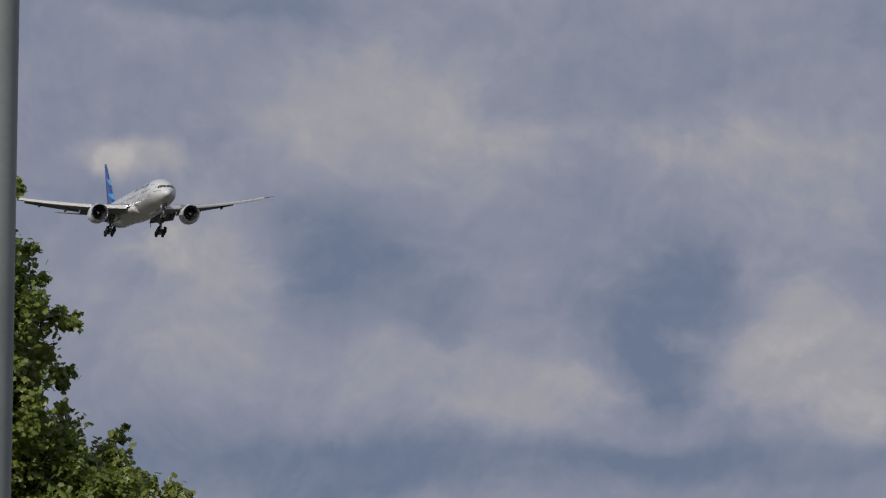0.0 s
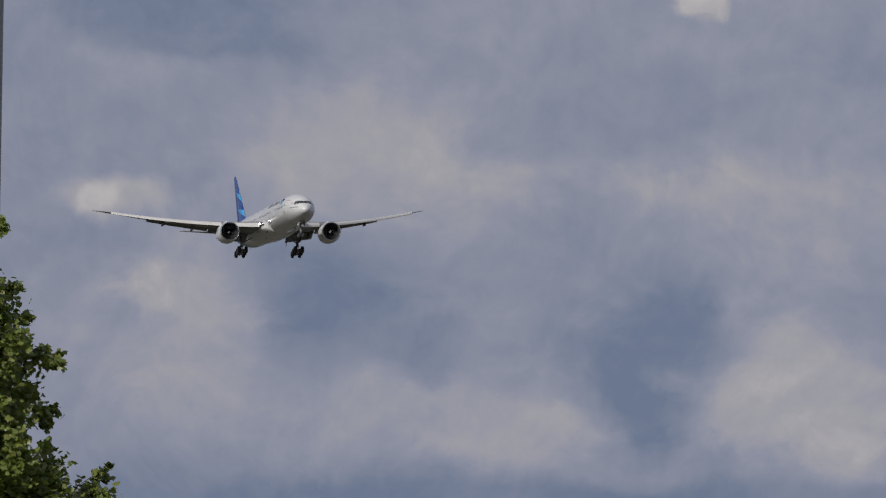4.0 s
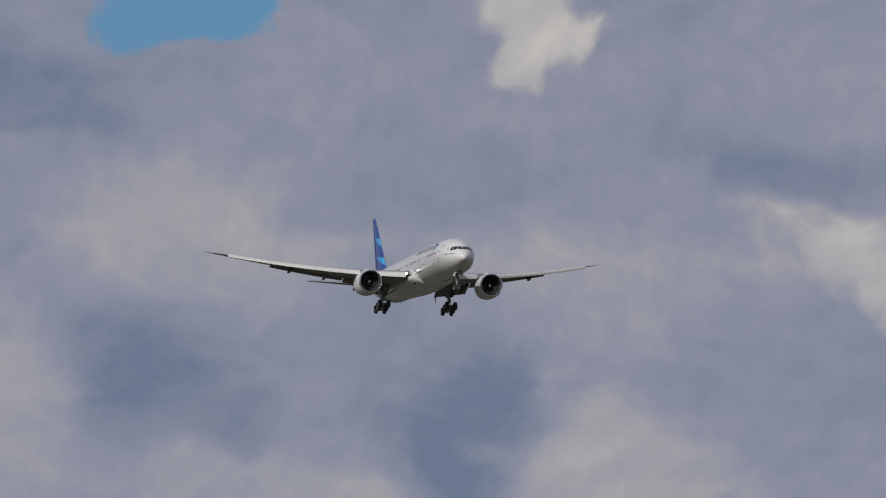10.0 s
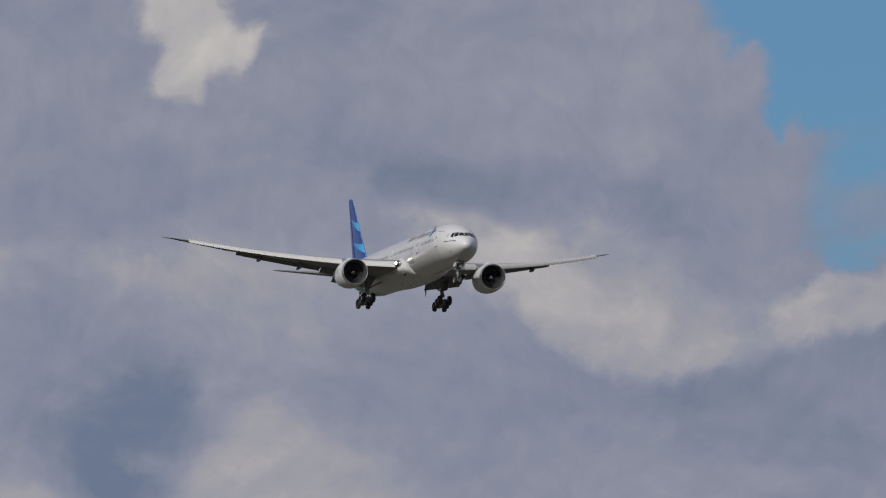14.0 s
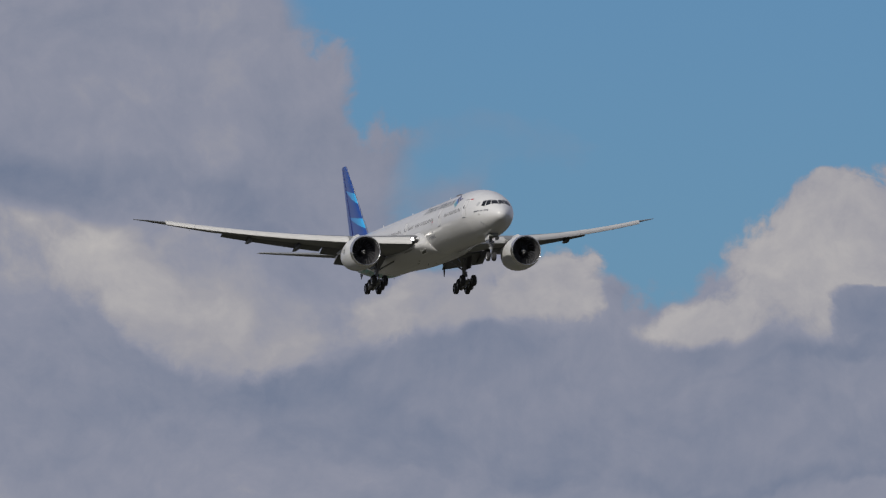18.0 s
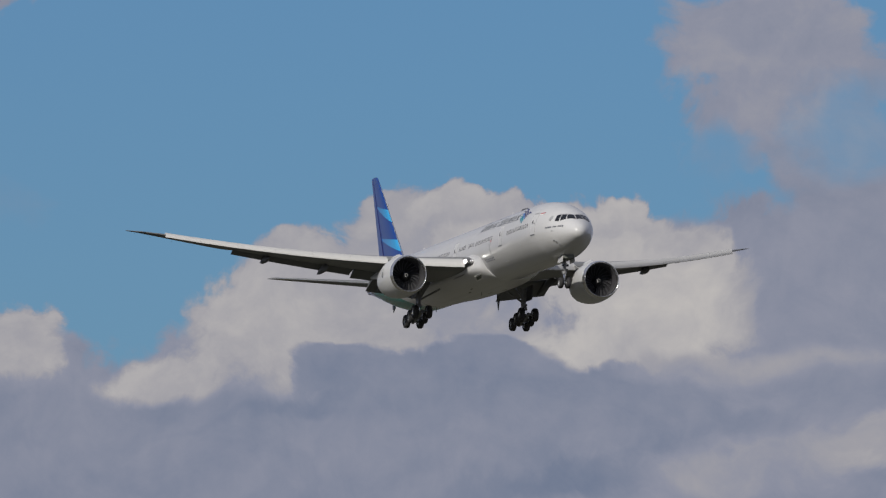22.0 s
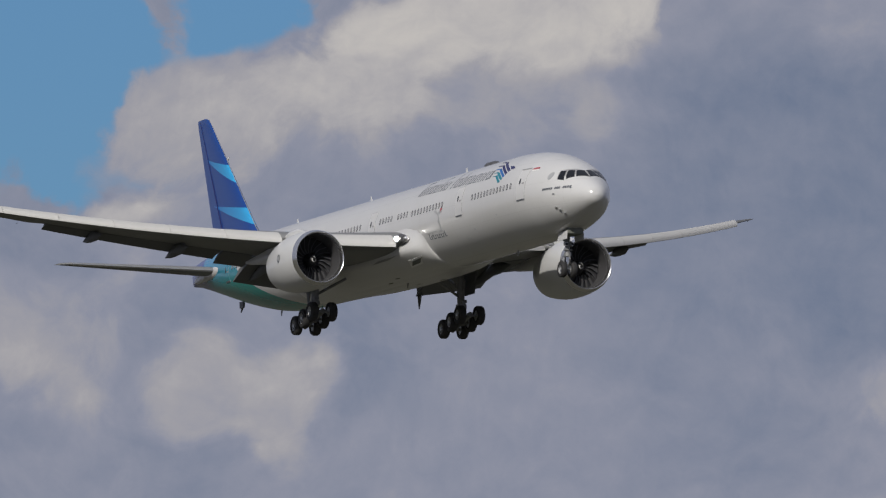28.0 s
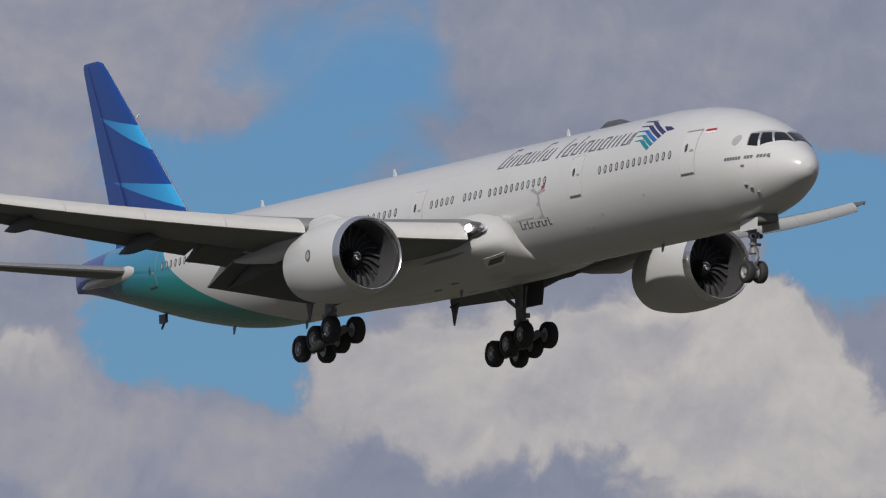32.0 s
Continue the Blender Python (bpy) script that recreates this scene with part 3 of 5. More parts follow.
# ---- building tools ----
def mesh_part(name, verts, faces, mat, parent=None, smooth=True, label=""):
    """Links vertices and faces as one mesh object, under a thing or part where one is given."""
    me = bpy.data.meshes.new(name)
    me.from_pydata([tuple(v) for v in verts], [], faces)
    me.validate()
    bm = bmesh.new()
    bm.from_mesh(me)
    bmesh.ops.recalc_face_normals(bm, faces=bm.faces)
    bm.to_mesh(me)
    bm.free()
    if smooth:
        me.shade_smooth()
        me.set_sharp_from_angle(angle=radians(38))
    me.materials.append(mat)
    ob = new(name, me)
    if parent:
        ob.parent = parent
    if label:
        tagged(ob, label)
    return ob


def loft(rings, cap=True):
    """Faces between closed rings of equal length."""
    n = len(rings[0])
    verts = [v for r in rings for v in r]
    faces = [(i * n + j, i * n + (j + 1) % n, (i + 1) * n + (j + 1) % n, (i + 1) * n + j) for i in range(len(rings) - 1) for j in range(n)]
    if cap:
        faces += [tuple(range(n))[::-1], tuple((len(rings) - 1) * n + j for j in range(n))]
    return verts, faces


def lathe(profile, centre, axis, n=40, closed=False):
    """Turns (along, radius) pairs about an axis through centre."""
    axis = Vector(axis).normalized()
    u = axis.orthogonal().normalized()
    w = axis.cross(u)
    rings = [[Vector(centre) + axis * a + (u * math.cos(k) + w * math.sin(k)) * r for k in np.linspace(0, 2 * math.pi, n, endpoint=False)] for a, r in profile]
    verts, faces = loft(rings, not closed)
    if closed:
        m = len(rings)
        faces += [((m - 1) * n + j, (m - 1) * n + (j + 1) % n, (j + 1) % n, j) for j in range(n)]
    return verts, faces


def rod(a, b, r, r2=None, n=14):
    a, b = Vector(a), Vector(b)
    return lathe([(0, r), ((b - a).length, r if r2 is None else r2)], a, b - a, n)


def box(centre, size, turn=None, bevel=0.12):
    """A block with chamfered edges."""
    bm = bmesh.new()
    bmesh.ops.create_cube(bm, size=1)
    bmesh.ops.scale(bm, vec=size, verts=bm.verts)
    bmesh.ops.bevel(bm, geom=bm.edges[:], offset=min(size) * bevel, segments=2, affect="EDGES")
    m = Matrix.Translation(centre) @ (turn.to_matrix().to_4x4() if turn else Matrix())
    bm.transform(m)
    verts, faces = [v.co.copy() for v in bm.verts], [tuple(v.index for v in f.verts) for f in bm.faces]
    bm.free()
    return verts, faces


def joined(*pieces):
    verts, faces = [], []
    for v, f in pieces:
        k = len(verts)
        verts += list(v)
        faces += [tuple(i + k for i in q) for q in f]
    return verts, faces


def glide(table, s):
    """Smooth reading of a table whose first column rises."""
    xs = [r[0] for r in table]
    i = min(max(int(np.searchsorted(xs, s)) - 1, 0), len(xs) - 2)
    h = xs[i + 1] - xs[i]
    t = min(max((s - xs[i]) / h, 0), 1)
    out = []
    for k in range(1, len(table[0])):
        def slope(j):
            if j <= 0 or j >= len(xs) - 1:
                j0, j1 = max(j - 1, 0), min(j + 1, len(xs) - 1)
                return (table[j1][k] - table[j0][k]) / (xs[j1] - xs[j0])
            a = (table[j][k] - table[j - 1][k]) / (xs[j] - xs[j - 1])
            b = (table[j + 1][k] - table[j][k]) / (xs[j + 1] - xs[j])
            return 0 if a * b <= 0 else 2 * a * b / (a + b)
        p0, p1, m0, m1 = table[i][k], table[i + 1][k], slope(i) * h, slope(i + 1) * h
        out.append((2 * t**3 - 3 * t**2 + 1) * p0 + (t**3 - 2 * t**2 + t) * m0 + (-2 * t**3 + 3 * t**2) * p1 + (t**3 - t**2) * m1)
    return out


# ---- the airliner ----
# s runs aft from the nose, y to starboard, z up from the fuselage axis; the origin lies 33 m aft of the nose
def L(s, y, z):
    return Vector((33.0 - s, -y, z))


plane = tagged(new("airliner"), "white twin-engine wide-body airliner, blue and teal tail, wheels down", "aircraft")

# s, crown, keel, half width
HULL = [(0.68, -0.84, -0.92, 0.04), (0.76, -0.55, -1.14, 0.32), (0.92, -0.31, -1.34, 0.55), (1.25, -0.02, -1.54, 0.86), (1.8, 0.36, -1.80, 1.23), (2.45, 0.80, -2.07, 1.61),
        (3.2, 1.25, -2.34, 1.98), (4.05, 1.71, -2.59, 2.32), (5.2, 2.15, -2.81, 2.62), (6.8, 2.60, -3.01, 2.89), (9.0, 2.93, -3.08, 3.05), (12.0, 3.08, -3.10, 3.10),
        (48.0, 3.10, -3.10, 3.10), (51.0, 3.10, -3.04, 3.08), (54.0, 3.09, -2.78, 2.98), (57.5, 3.06, -2.20, 2.72), (61.0, 2.98, -1.45, 2.33), (64.5, 2.84, -0.62, 1.82), (68.0, 2.62, 0.20, 1.18), (70.4, 2.42, 0.70, 0.55), (71.6, 2.28, 0.86, 0.16)]


def hull(s, ang, out=0.0):
    """A point of the fuselage skin: ang is 0 at starboard and 90 degrees at the crown."""
    top, low, half = glide(HULL, s)
    c, s_ = math.cos(ang), math.sin(ang)
    ry, rz = half, (top - low) / 2
    n = Vector((0, c / max(ry, 0.05), s_ / max(rz, 0.05))).normalized()
    return L(s, ry * c + n.y * out, (top + low) / 2 + rz * s_ + n.z * out)


def angle_at(s, z):
    top, low, _ = glide(HULL, s)
    return math.asin(max(-1, min(1, (z - (top + low) / 2) / ((top - low) / 2))))


stations = sorted(set([0.68, 0.695, 0.72, 0.76, 0.83, 0.92, 1.06] + list(np.arange(1.25, 12, 0.35)) + list(np.arange(12, 48, 2.0)) + list(np.arange(48, 71.7, 0.6)) + [71.6]))
v, f = loft([[hull(s, a) for a in np.linspace(0, 2 * math.pi, 72, endpoint=False)] for s in stations])
fuselage = mesh_part("fuselage", v, f, M["paint"], plane)


def patch(name, corners, mat, parent, out=0.012, nu=4, nv=4, label="", side=1, rounded=0.0):
    """A plate that lies on the fuselage skin: corners are four (s, z) pairs in order; side -1 for port."""
    (a, b, c, d) = corners
    verts, faces = [], []
    for i in range(nu + 1):
        for j in range(nv + 1):
            u, w = i / nu, j / nv
            if rounded:
                q, e = 2 * u - 1, 2 * w - 1
                u, w = 0.5 + q * math.sqrt(1 - rounded * e * e / 2) / 2, 0.5 + e * math.sqrt(1 - rounded * q * q / 2) / 2
            s = (a[0] * (1 - u) + b[0] * u) * (1 - w) + (d[0] * (1 - u) + c[0] * u) * w
            z = (a[1] * (1 - u) + b[1] * u) * (1 - w) + (d[1] * (1 - u) + c[1] * u) * w
            p = hull(s, angle_at(s, z), out)
            verts.append(Vector((p.x, p.y * side, p.z)))
    k = nv + 1
    top_faces = [(i * k + j, (i + 1) * k + j, (i + 1) * k + j + 1, i * k + j + 1) for i in range(nu) for j in range(nv)]
    n0 = len(verts)
    rim = [i * k for i in range(nu + 1)] + [nu * k + j for j in range(1, nv + 1)] + [i * k + nv for i in range(nu - 1, -1, -1)] + [j for j in range(nv - 1, 0, -1)]
    for i in rim:
        p = verts[i]
        verts.append(Vector((p.x, p.y * (1 - 0.03 / max(abs(p.y), 0.3)), p.z * (1 - 0.01))))
    m = len(rim)
    faces = top_faces + [(rim[i], rim[(i + 1) % m], n0 + (i + 1) % m, n0 + i) for i in range(m)]
    return mesh_part(name, verts, faces, mat, parent, True, label)


def flat_rect(s0, s1, z0, z1, lean=0.0):
    return [(s0, z0), (s1, z0), (s1 - lean, z1), (s0 - lean, z1)]


# flight-deck windows
def skin_pane(name, corners, mat, parent, side, out=0.02, nu=7, nv=6):
    """A glazed plate on the nose: corners are four (s, degrees round the hull) pairs."""
    a, b, c, d = corners
    verts = []
    for i in range(nu + 1):
        for j in range(nv + 1):
            u, w = i / nu, j / nv
            s, g = ((a[k] * (1 - u) + b[k] * u) * (1 - w) + (d[k] * (1 - u) + c[k] * u) * w for k in (0, 1))
            p = hull(s, radians(g), out)
            verts.append(Vector((p.x, p.y * side, p.z)))
    k = nv + 1
    n0 = len(verts)
    rim = [i * k for i in range(nu + 1)] + [nu * k + j for j in range(1, nv + 1)] + [i * k + nv for i in range(nu - 1, -1, -1)] + [j for j in range(nv - 1, 0, -1)]
    verts += [verts[i] + Vector((-0.03, 0, -0.03)) for i in rim]
    m = len(rim)
    faces = [(i * k + j, (i + 1) * k + j, (i + 1) * k + j + 1, i * k + j + 1) for i in range(nu) for j in range(nv)]
    return mesh_part(name, verts, faces + [(rim[i], rim[(i + 1) % m], n0 + (i + 1) % m, n0 + i) for i in range(m)], mat, parent)


cockpit = mesh_part("flight_deck_windows", *rod(L(1.93, 0, 0.44), L(2.72, 0, 0.955), 0.035, 0.035, 8), M["grey_line"], plane, label="row of dark flight-deck windows")
for side in (1, -1):
    skin_pane("pane_surround", [(3.36, 29.0), (1.90, 88.6), (2.70, 88.6), (3.60, 49.0)], M["grey_line"], cockpit, side, 0.008, 24, 6)
    for q in ([(3.31, 30.2), (2.84, 33.7), (3.23, 56.5), (3.53, 49.1)], [(2.74, 36.6), (2.38, 54.0), (2.90, 69.8), (3.17, 59.2)], [(2.32, 56.6), (1.94, 87.6), (2.70, 87.6), (2.83, 73.0)]):
        skin_pane("window_pane", q, M["glass"], cockpit, side, 0.022)

# cabin windows, in runs between the doors
for side in (1, -1):
    for first, last, z in ((8.44, 14.75, 0.50), (19.9, 25.1, 0.61), (26.0, 27.5, 0.66), (28.7, 30.7, 0.68), (34.2, 47.2, 0.70), (50.2, 58.2, 0.74)):
        count = round((last - first) / 0.535) + 1
        for i in range(count):
            s = first + (last - first) * i / max(count - 1, 1)
            patch("cabin_window", [(s - 0.13, z - 0.21), (s + 0.13, z - 0.21), (s + 0.13, z + 0.21), (s - 0.13, z + 0.21)], M["pane"], fuselage, 0.010, 3, 4, side=side, rounded=0.9)
            patch("window_shade", [(s - 0.085, z - 0.15), (s + 0.065, z - 0.15), (s + 0.065, z + 0.15), (s - 0.085, z + 0.15)], M["shade"], fuselage, 0.022, 3, 4, side=side, rounded=0.9)

# doors: grey joint, white leaf, sill plate and a small window
for side in (1, -1):
    for s, low, high in ((7.0, -0.60, 1.44), (17.0, -0.50, 1.42), (32.1, -0.46, 1.46), (48.8, -0.44, 1.48), (59.6, -0.16, 1.62)):
        door = patch("passenger_door", flat_rect(s - 0.56, s + 0.56, low - 0.03, high + 0.03), M["grey_line"], plane, 0.008, 3, 10, side=side)
        patch("door_leaf", flat_rect(s - 0.535, s + 0.535, low, high), M["paint"] if s > 55 else M["white"], door, 0.022, 3, 10, side=side)
        patch("sill_plate", flat_rect(s - 0.50, s + 0.50, low - 0.02, low + 0.07), M["title"], door, 0.036, 3, 2, side=side)
        patch("door_window", [(s + 0.05, 0.46), (s + 0.25, 0.46), (s + 0.25, 0.88), (s + 0.05, 0.88)], M["pane"], door, 0.036, 3, 4, side=side, rounded=0.9)
        patch("door_handle", flat_rect(s - 0.42, s - 0.16, 0.46, 0.56), M["grey_line"], door, 0.036, 2, 2, side=side)

# wing-to-body fairing: a swelling of the lower hull that grows out of the skin
SWELL = [(23.4, 0.0), (23.48, 0.14), (23.65, 0.27), (24.0, 0.44), (24.8, 0.64), (26.5, 0.85), (30.0, 1.0), (36.0, 1.0), (40.0, 0.86), (43.5, 0.46), (46.0, 0.14), (47.6, 0.0)]


def fair_skin(s, deg, out=0.0, side=1):
    """A point of the fairing: deg is 0 at the beam and 90 at the keel."""
    top = np.interp(s, (23.4, 24.3, 26.0), (20.0, 10.0, 4.0))
    q = min(max((deg - top) / 26.0, 0), 1)
    rise = q * q * (3 - 2 * q)
    bulge = glide(SWELL, s)[0] * rise * np.interp(deg, (0, 30, 50, 70, 90), (1.25, 1.26, 0.78, 0.24, 0.06))
    r = 3.09 + bulge + out + (0 if rise > 0 else -0.03)
    return L(s, side * r * math.cos(radians(deg)), -r * math.sin(radians(deg)))


rings = []
for s in [23.4, 23.44, 23.48, 23.54, 23.62, 23.74, 23.9, 24.1] + list(np.arange(24.3, 26.6, 0.4)) + list(np.arange(27, 47.6, 0.9)) + [47.6]:
    rings.append([fair_skin(s, a) for a in np.linspace(0, 90, 34)] + [fair_skin(s, a, side=-1) for a in np.linspace(90, 0, 34)[1:]] + [L(s, y, 0.6) for y in (-2.6, -1, 1, 2.6)])
fairing = mesh_part("wing_root_fairing", *loft(rings), M["white"], plane)


def fair_plate(name, s0, s1, d0, d1, lean, mat, out, side, label=""):
    verts = [fair_skin(s0 + (s1 - s0) * u + lean * w, d0 + (d1 - d0) * w, out - e, side) for e in (0, 0.05) for u in (0, 0.5, 1) for w in (0, 0.5, 1)]
    faces = [(0, 1, 4, 3), (1, 2, 5, 4), (3, 4, 7, 6), (4, 5, 8, 7)] + [(a, b, b + 9, a + 9) for a, b in ((0, 1), (1, 2), (2, 5), (5, 8), (8, 7), (7, 6), (6, 3), (3, 0))]
    return mesh_part(name, verts, faces, mat, fairing, False, label)


for side in (1, -1):
    fair_plate("inlet_lip", 24.25, 25.95, 40.0, 50.0, 0.75, M["mark_white"], 0.03, side)
    fair_plate("ram_air_inlet", 24.38, 25.60, 42.2, 47.4, 0.70, M["bay"], 0.034, side, "dark ram-air inlet with a bare rim")
    for s, d in ((30.5, 60.0), (33.2, 70.0)):
        fair_plate("belly_vent", s, s + 0.7, d, d + 3.0, 0.2, M["bay"], 0.012, side)
    fair_plate("wing_root_strake", 26.6, 29.5, 30.0, 32.0, 1.2, M["grey_line"], 0.05, side)


# ---- wings ----
# span, leading edge, chord, thickness ratio
WING = [(1.5, 24.35, 15.9, 0.125), (3.9, 26.0, 14.0, 0.125), (10.0, 30.2, 10.25, 0.112), (16.0, 34.33, 7.75, 0.098), (22.5, 38.8, 5.40, 0.085), (29.5, 43.62, 2.95, 0.075), (31.2, 45.4, 1.75, 0.075), (32.35, 47.1, 0.62, 0.08)]


def wing_at(y):
    lead, chord, tc = (np.interp(y, [r[0] for r in WING], [r[k] for r in WING]) for k in (1, 2, 3))
    z = -1.38 + 0.088 * (y - 3) + 0.0029 * (y - 3) ** 2
    return lead, chord, tc, z, radians(np.interp(y, (1.5, 10, 32), (2.6, -0.3, -4.2)))


def foil(y, side, x0=0.0, x1=1.0, n=18):
    """A closed ring round the section between two fractions of the chord."""
    lead, chord, tc, z, twist = wing_at(y)
    ts = [x0 + (x1 - x0) * (1 - math.cos(math.pi * k / n)) / 2 for k in range(n + 1)]

    def half(x):
        return 5 * tc * (0.2969 * math.sqrt(max(x, 0)) - 0.126 * x - 0.3516 * x * x + 0.2843 * x**3 - 0.1015 * x**4)

    def camber(x):
        return 0.018 * (2 * 0.45 * x - x * x) / 0.2 + 0.010 * max(0, x - 0.7)
    pts = [(x, camber(x) + half(x)) for x in reversed(ts)] + [(x, camber(x) - half(x)) for x in ts[1:-1]] + [(ts[-1], camber(ts[-1]) - half(ts[-1]) - 0.0008)]
    ring = []
    for x, h in pts:
        dx, dz = (x - 0.25) * chord, h * chord
        ring.append(L(lead + 0.25 * chord + dx * math.cos(twist) + dz * math.sin(twist), side * y, z + dz * math.cos(twist) - dx * math.sin(twist)))
    return ring


def slab(y0, y1, side, sec, steps=6):
    """A spanwise panel: sec(y) gives its section as (s, z) pairs."""
    rings = [[L(s, side * y, z) for s, z in sec(y)] for y in np.linspace(y0, y1, steps + 1)]
    return loft(rings)


def flap_section(depth, drop, back, turn, fore):
    def sec(y):
        lead, chord, tc, z, twist = wing_at(y)
        c = depth(y) if callable(depth) else depth
        hinge_s = lead + chord * fore + back
        hinge_z = z - math.sin(twist) * chord * (fore - 0.25) - drop
        a = radians(turn)
        shape = ((0.0, -0.05), (0.03, 0.10), (0.12, 0.15), (0.35, 0.13), (0.7, 0.06), (1.0, 0.004), (1.0, -0.012), (0.6, -0.035), (0.2, -0.09), (0.04, -0.10))
        return [(hinge_s + c * (x * math.cos(a) + h * math.sin(a) * 0.8), hinge_z + c * (h * 0.8 * math.cos(a) - x * math.sin(a))) for x, h in shape]
    return sec


def slat_section(y):
    lead, chord, tc, z, twist = wing_at(y)
    c = 0.50 + chord * 0.048
    a = radians(27)
    shape = ((0.07, -0.16), (-0.04, -0.07), (0.020, 0.012), (0.125, 0.155), (0.42, 0.26), (0.80, 0.30), (1.0, 0.28), (0.92, 0.10), (0.5, -0.05), (0.2, -0.18))
    s0, z0 = lead - 0.42 * c, z + math.sin(twist) * 0.25 * chord - 0.30 * c
    return [(s0 + c * (x * math.cos(a) - h * math.sin(a)), z0 + c * (x * math.sin(a) + h * math.cos(a))) for x, h in shape]


FANS = []


def engine(side, parent):
    y, z0, s0 = side * 9.87, -2.50, 25.05
    tilt = Euler((0, radians(-1.5), 0)).to_matrix()
    hub = L(s0, y, z0)

    def at(prof, n=64, closed=False):
        v, f = lathe(prof, (0, 0, 0), (-1, 0, 0), n, closed)
        return [hub + tilt @ p for p in v], f
    nac = mesh_part("engine_nacelle", *at([(0.42, 1.885), (0.9, 1.95), (1.7, 2.0), (2.8, 2.01), (3.8, 1.95), (4.8, 1.80), (5.7, 1.60), (5.72, 1.56), (4.9, 1.60), (1.9, 1.64), (0.6, 1.615), (0.42, 1.62)], 72, True), M["cowl"], parent, label="pale grey engine cowl")
    mesh_part("inlet_lip", *at([(0.42, 1.887), (0.22, 1.845), (0.08, 1.795), (0.0, 1.735), (0.03, 1.69), (0.14, 1.645), (0.42, 1.612), (0.42, 1.70)], 72, True), M["lip"], nac, label="polished bare-metal inlet lip")
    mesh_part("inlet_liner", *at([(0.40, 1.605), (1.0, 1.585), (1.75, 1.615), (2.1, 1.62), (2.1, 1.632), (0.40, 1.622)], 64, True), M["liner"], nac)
    mesh_part("fan_case", *at([(2.0, 0.4), (2.0, 1.615), (2.35, 1.615), (2.35, 0.4)], 48, True), M["radome"], nac)
    def round_hub(prof, n):
        v, f = lathe(prof, (0, 0, 0), (-1, 0, 0), n)
        return v, f
    fan = mesh_part("fan", *round_hub([(1.12, 0.01), (1.16, 0.10), (1.28, 0.22), (1.5, 0.36), (1.75, 0.47), (2.0, 0.53)], 32), M["spinner"], parent, label="fan with black spinner and white swirl")
    fan.location = hub
    FANS.append((fan, hub))
    # swirl mark
    vv, ff = [], []
    for k in range(15):
        a = k / 14 * 5.0
        r = 0.07 + 0.15 * k / 14
        d = np.interp(r, (0.01, 0.10, 0.22, 0.36), (1.12, 1.16, 1.28, 1.5)) - 0.012
        for rr in (r, r + 0.055):
            dd = np.interp(rr, (0.01, 0.10, 0.22, 0.36), (1.12, 1.16, 1.28, 1.5)) - 0.012
            vv.append(Vector((-dd, rr * math.cos(a), rr * math.sin(a))))
    ff = [(2 * k, 2 * k + 1, 2 * k + 3, 2 * k + 2) for k in range(14)]
    mesh_part("swirl_mark", vv, ff, M["mark_white"], fan)
    for k in range(22):
        base = 2 * math.pi * k / 22
        rows_v = []
        for i, r in enumerate(np.linspace(0.46, 1.575, 9)):
            q = i / 8
            stag = radians(25 + 40 * q)
            sweep = 0.10 * math.sin(q * math.pi * 1.3) - 0.16 * q * q
            c = 0.30 + 0.20 * math.sin(q * math.pi * 0.75)
            for e, th in ((-0.5, 0.0), (-0.37, 0.013), (0.0, 0.024), (0.5, 0.0), (0.0, -0.024), (-0.37, -0.013)):
                dx = c * e * math.cos(stag) + th * math.sin(stag)
                dt = c * e * math.sin(stag) - th * math.cos(stag) + sweep
                a = base + dt / r
                rows_v.append(Vector((-(1.90 + dx), r * math.cos(a), r * math.sin(a))))
        bl = mesh_part("fan_blade", *loft([rows_v[6 * i:6 * i + 6] for i in range(9)]), M["blade"], fan)
        bl.data.materials.append(M["fan"])
        for i, p in enumerate(bl.data.polygons):
            p.material_index = 1 if i < 48 and i % 6 in (0, 5) else 0
    mesh_part("core_cowl", *at([(4.6, 1.15), (5.5, 1.08), (6.2, 0.88), (6.9, 0.62), (6.92, 0.56), (6.2, 0.6)], 48), M["dark_metal"], nac)
    mesh_part("exhaust_plug", *at([(6.3, 0.48), (7.0, 0.36), (7.6, 0.06)], 32), M["dark_metal"], nac)
    # pylon
    rings = []
    for s, zt, zl, hw in ((27.2, -0.58, -0.75, 0.08), (28.5, -0.20, -0.85, 0.22), (30.0, -0.25, -1.1, 0.30), (32.0, -0.75, -1.6, 0.32), (34.5, -1.05, -1.95, 0.26), (37.0, -1.25, -1.7, 0.12), (38.2, -1.35, -1.5, 0.04)):
        rings.append([L(s, y + hw * cx, (zt + zl) / 2 + (zt - zl) / 2 * cz) for cx, cz in ((1, 0.6), (0.5, 1), (-0.5, 1), (-1, 0.6), (-1, -0.6), (-0.5, -1), (0.5, -1), (1, -0.6))])
    mesh_part("pylon", *loft(rings), M["cowl"], nac)
    # nacelle chine and maker's badge
    mesh_part("nacelle_chine", [L(27.6, y - side * 1.45, -1.10), L(29.2, y - side * 1.50, -1.02), L(29.1, y - side * 1.95, -0.62), L(28.4, y - side * 1.72, -0.82), L(27.6, y - side * 1.46, -1.13), L(29.2, y - side * 1.51, -1.05), L(29.1, y - side * 1.96, -0.65), L(28.4, y - side * 1.73, -0.85)], [(0, 1, 2, 3), (7, 6, 5, 4), (0, 4, 5, 1), (1, 5, 6, 2), (2, 6, 7, 3), (3, 7, 4, 0)], M["cowl"], nac)
    for name, rad, mat, off in (("badge", 0.27, M["title"], 0.006), ("badge_centre", 0.17, M["title_light"], 0.012)):
        vv = []
        for k in range(20):
            a = 2 * math.pi * k / 20
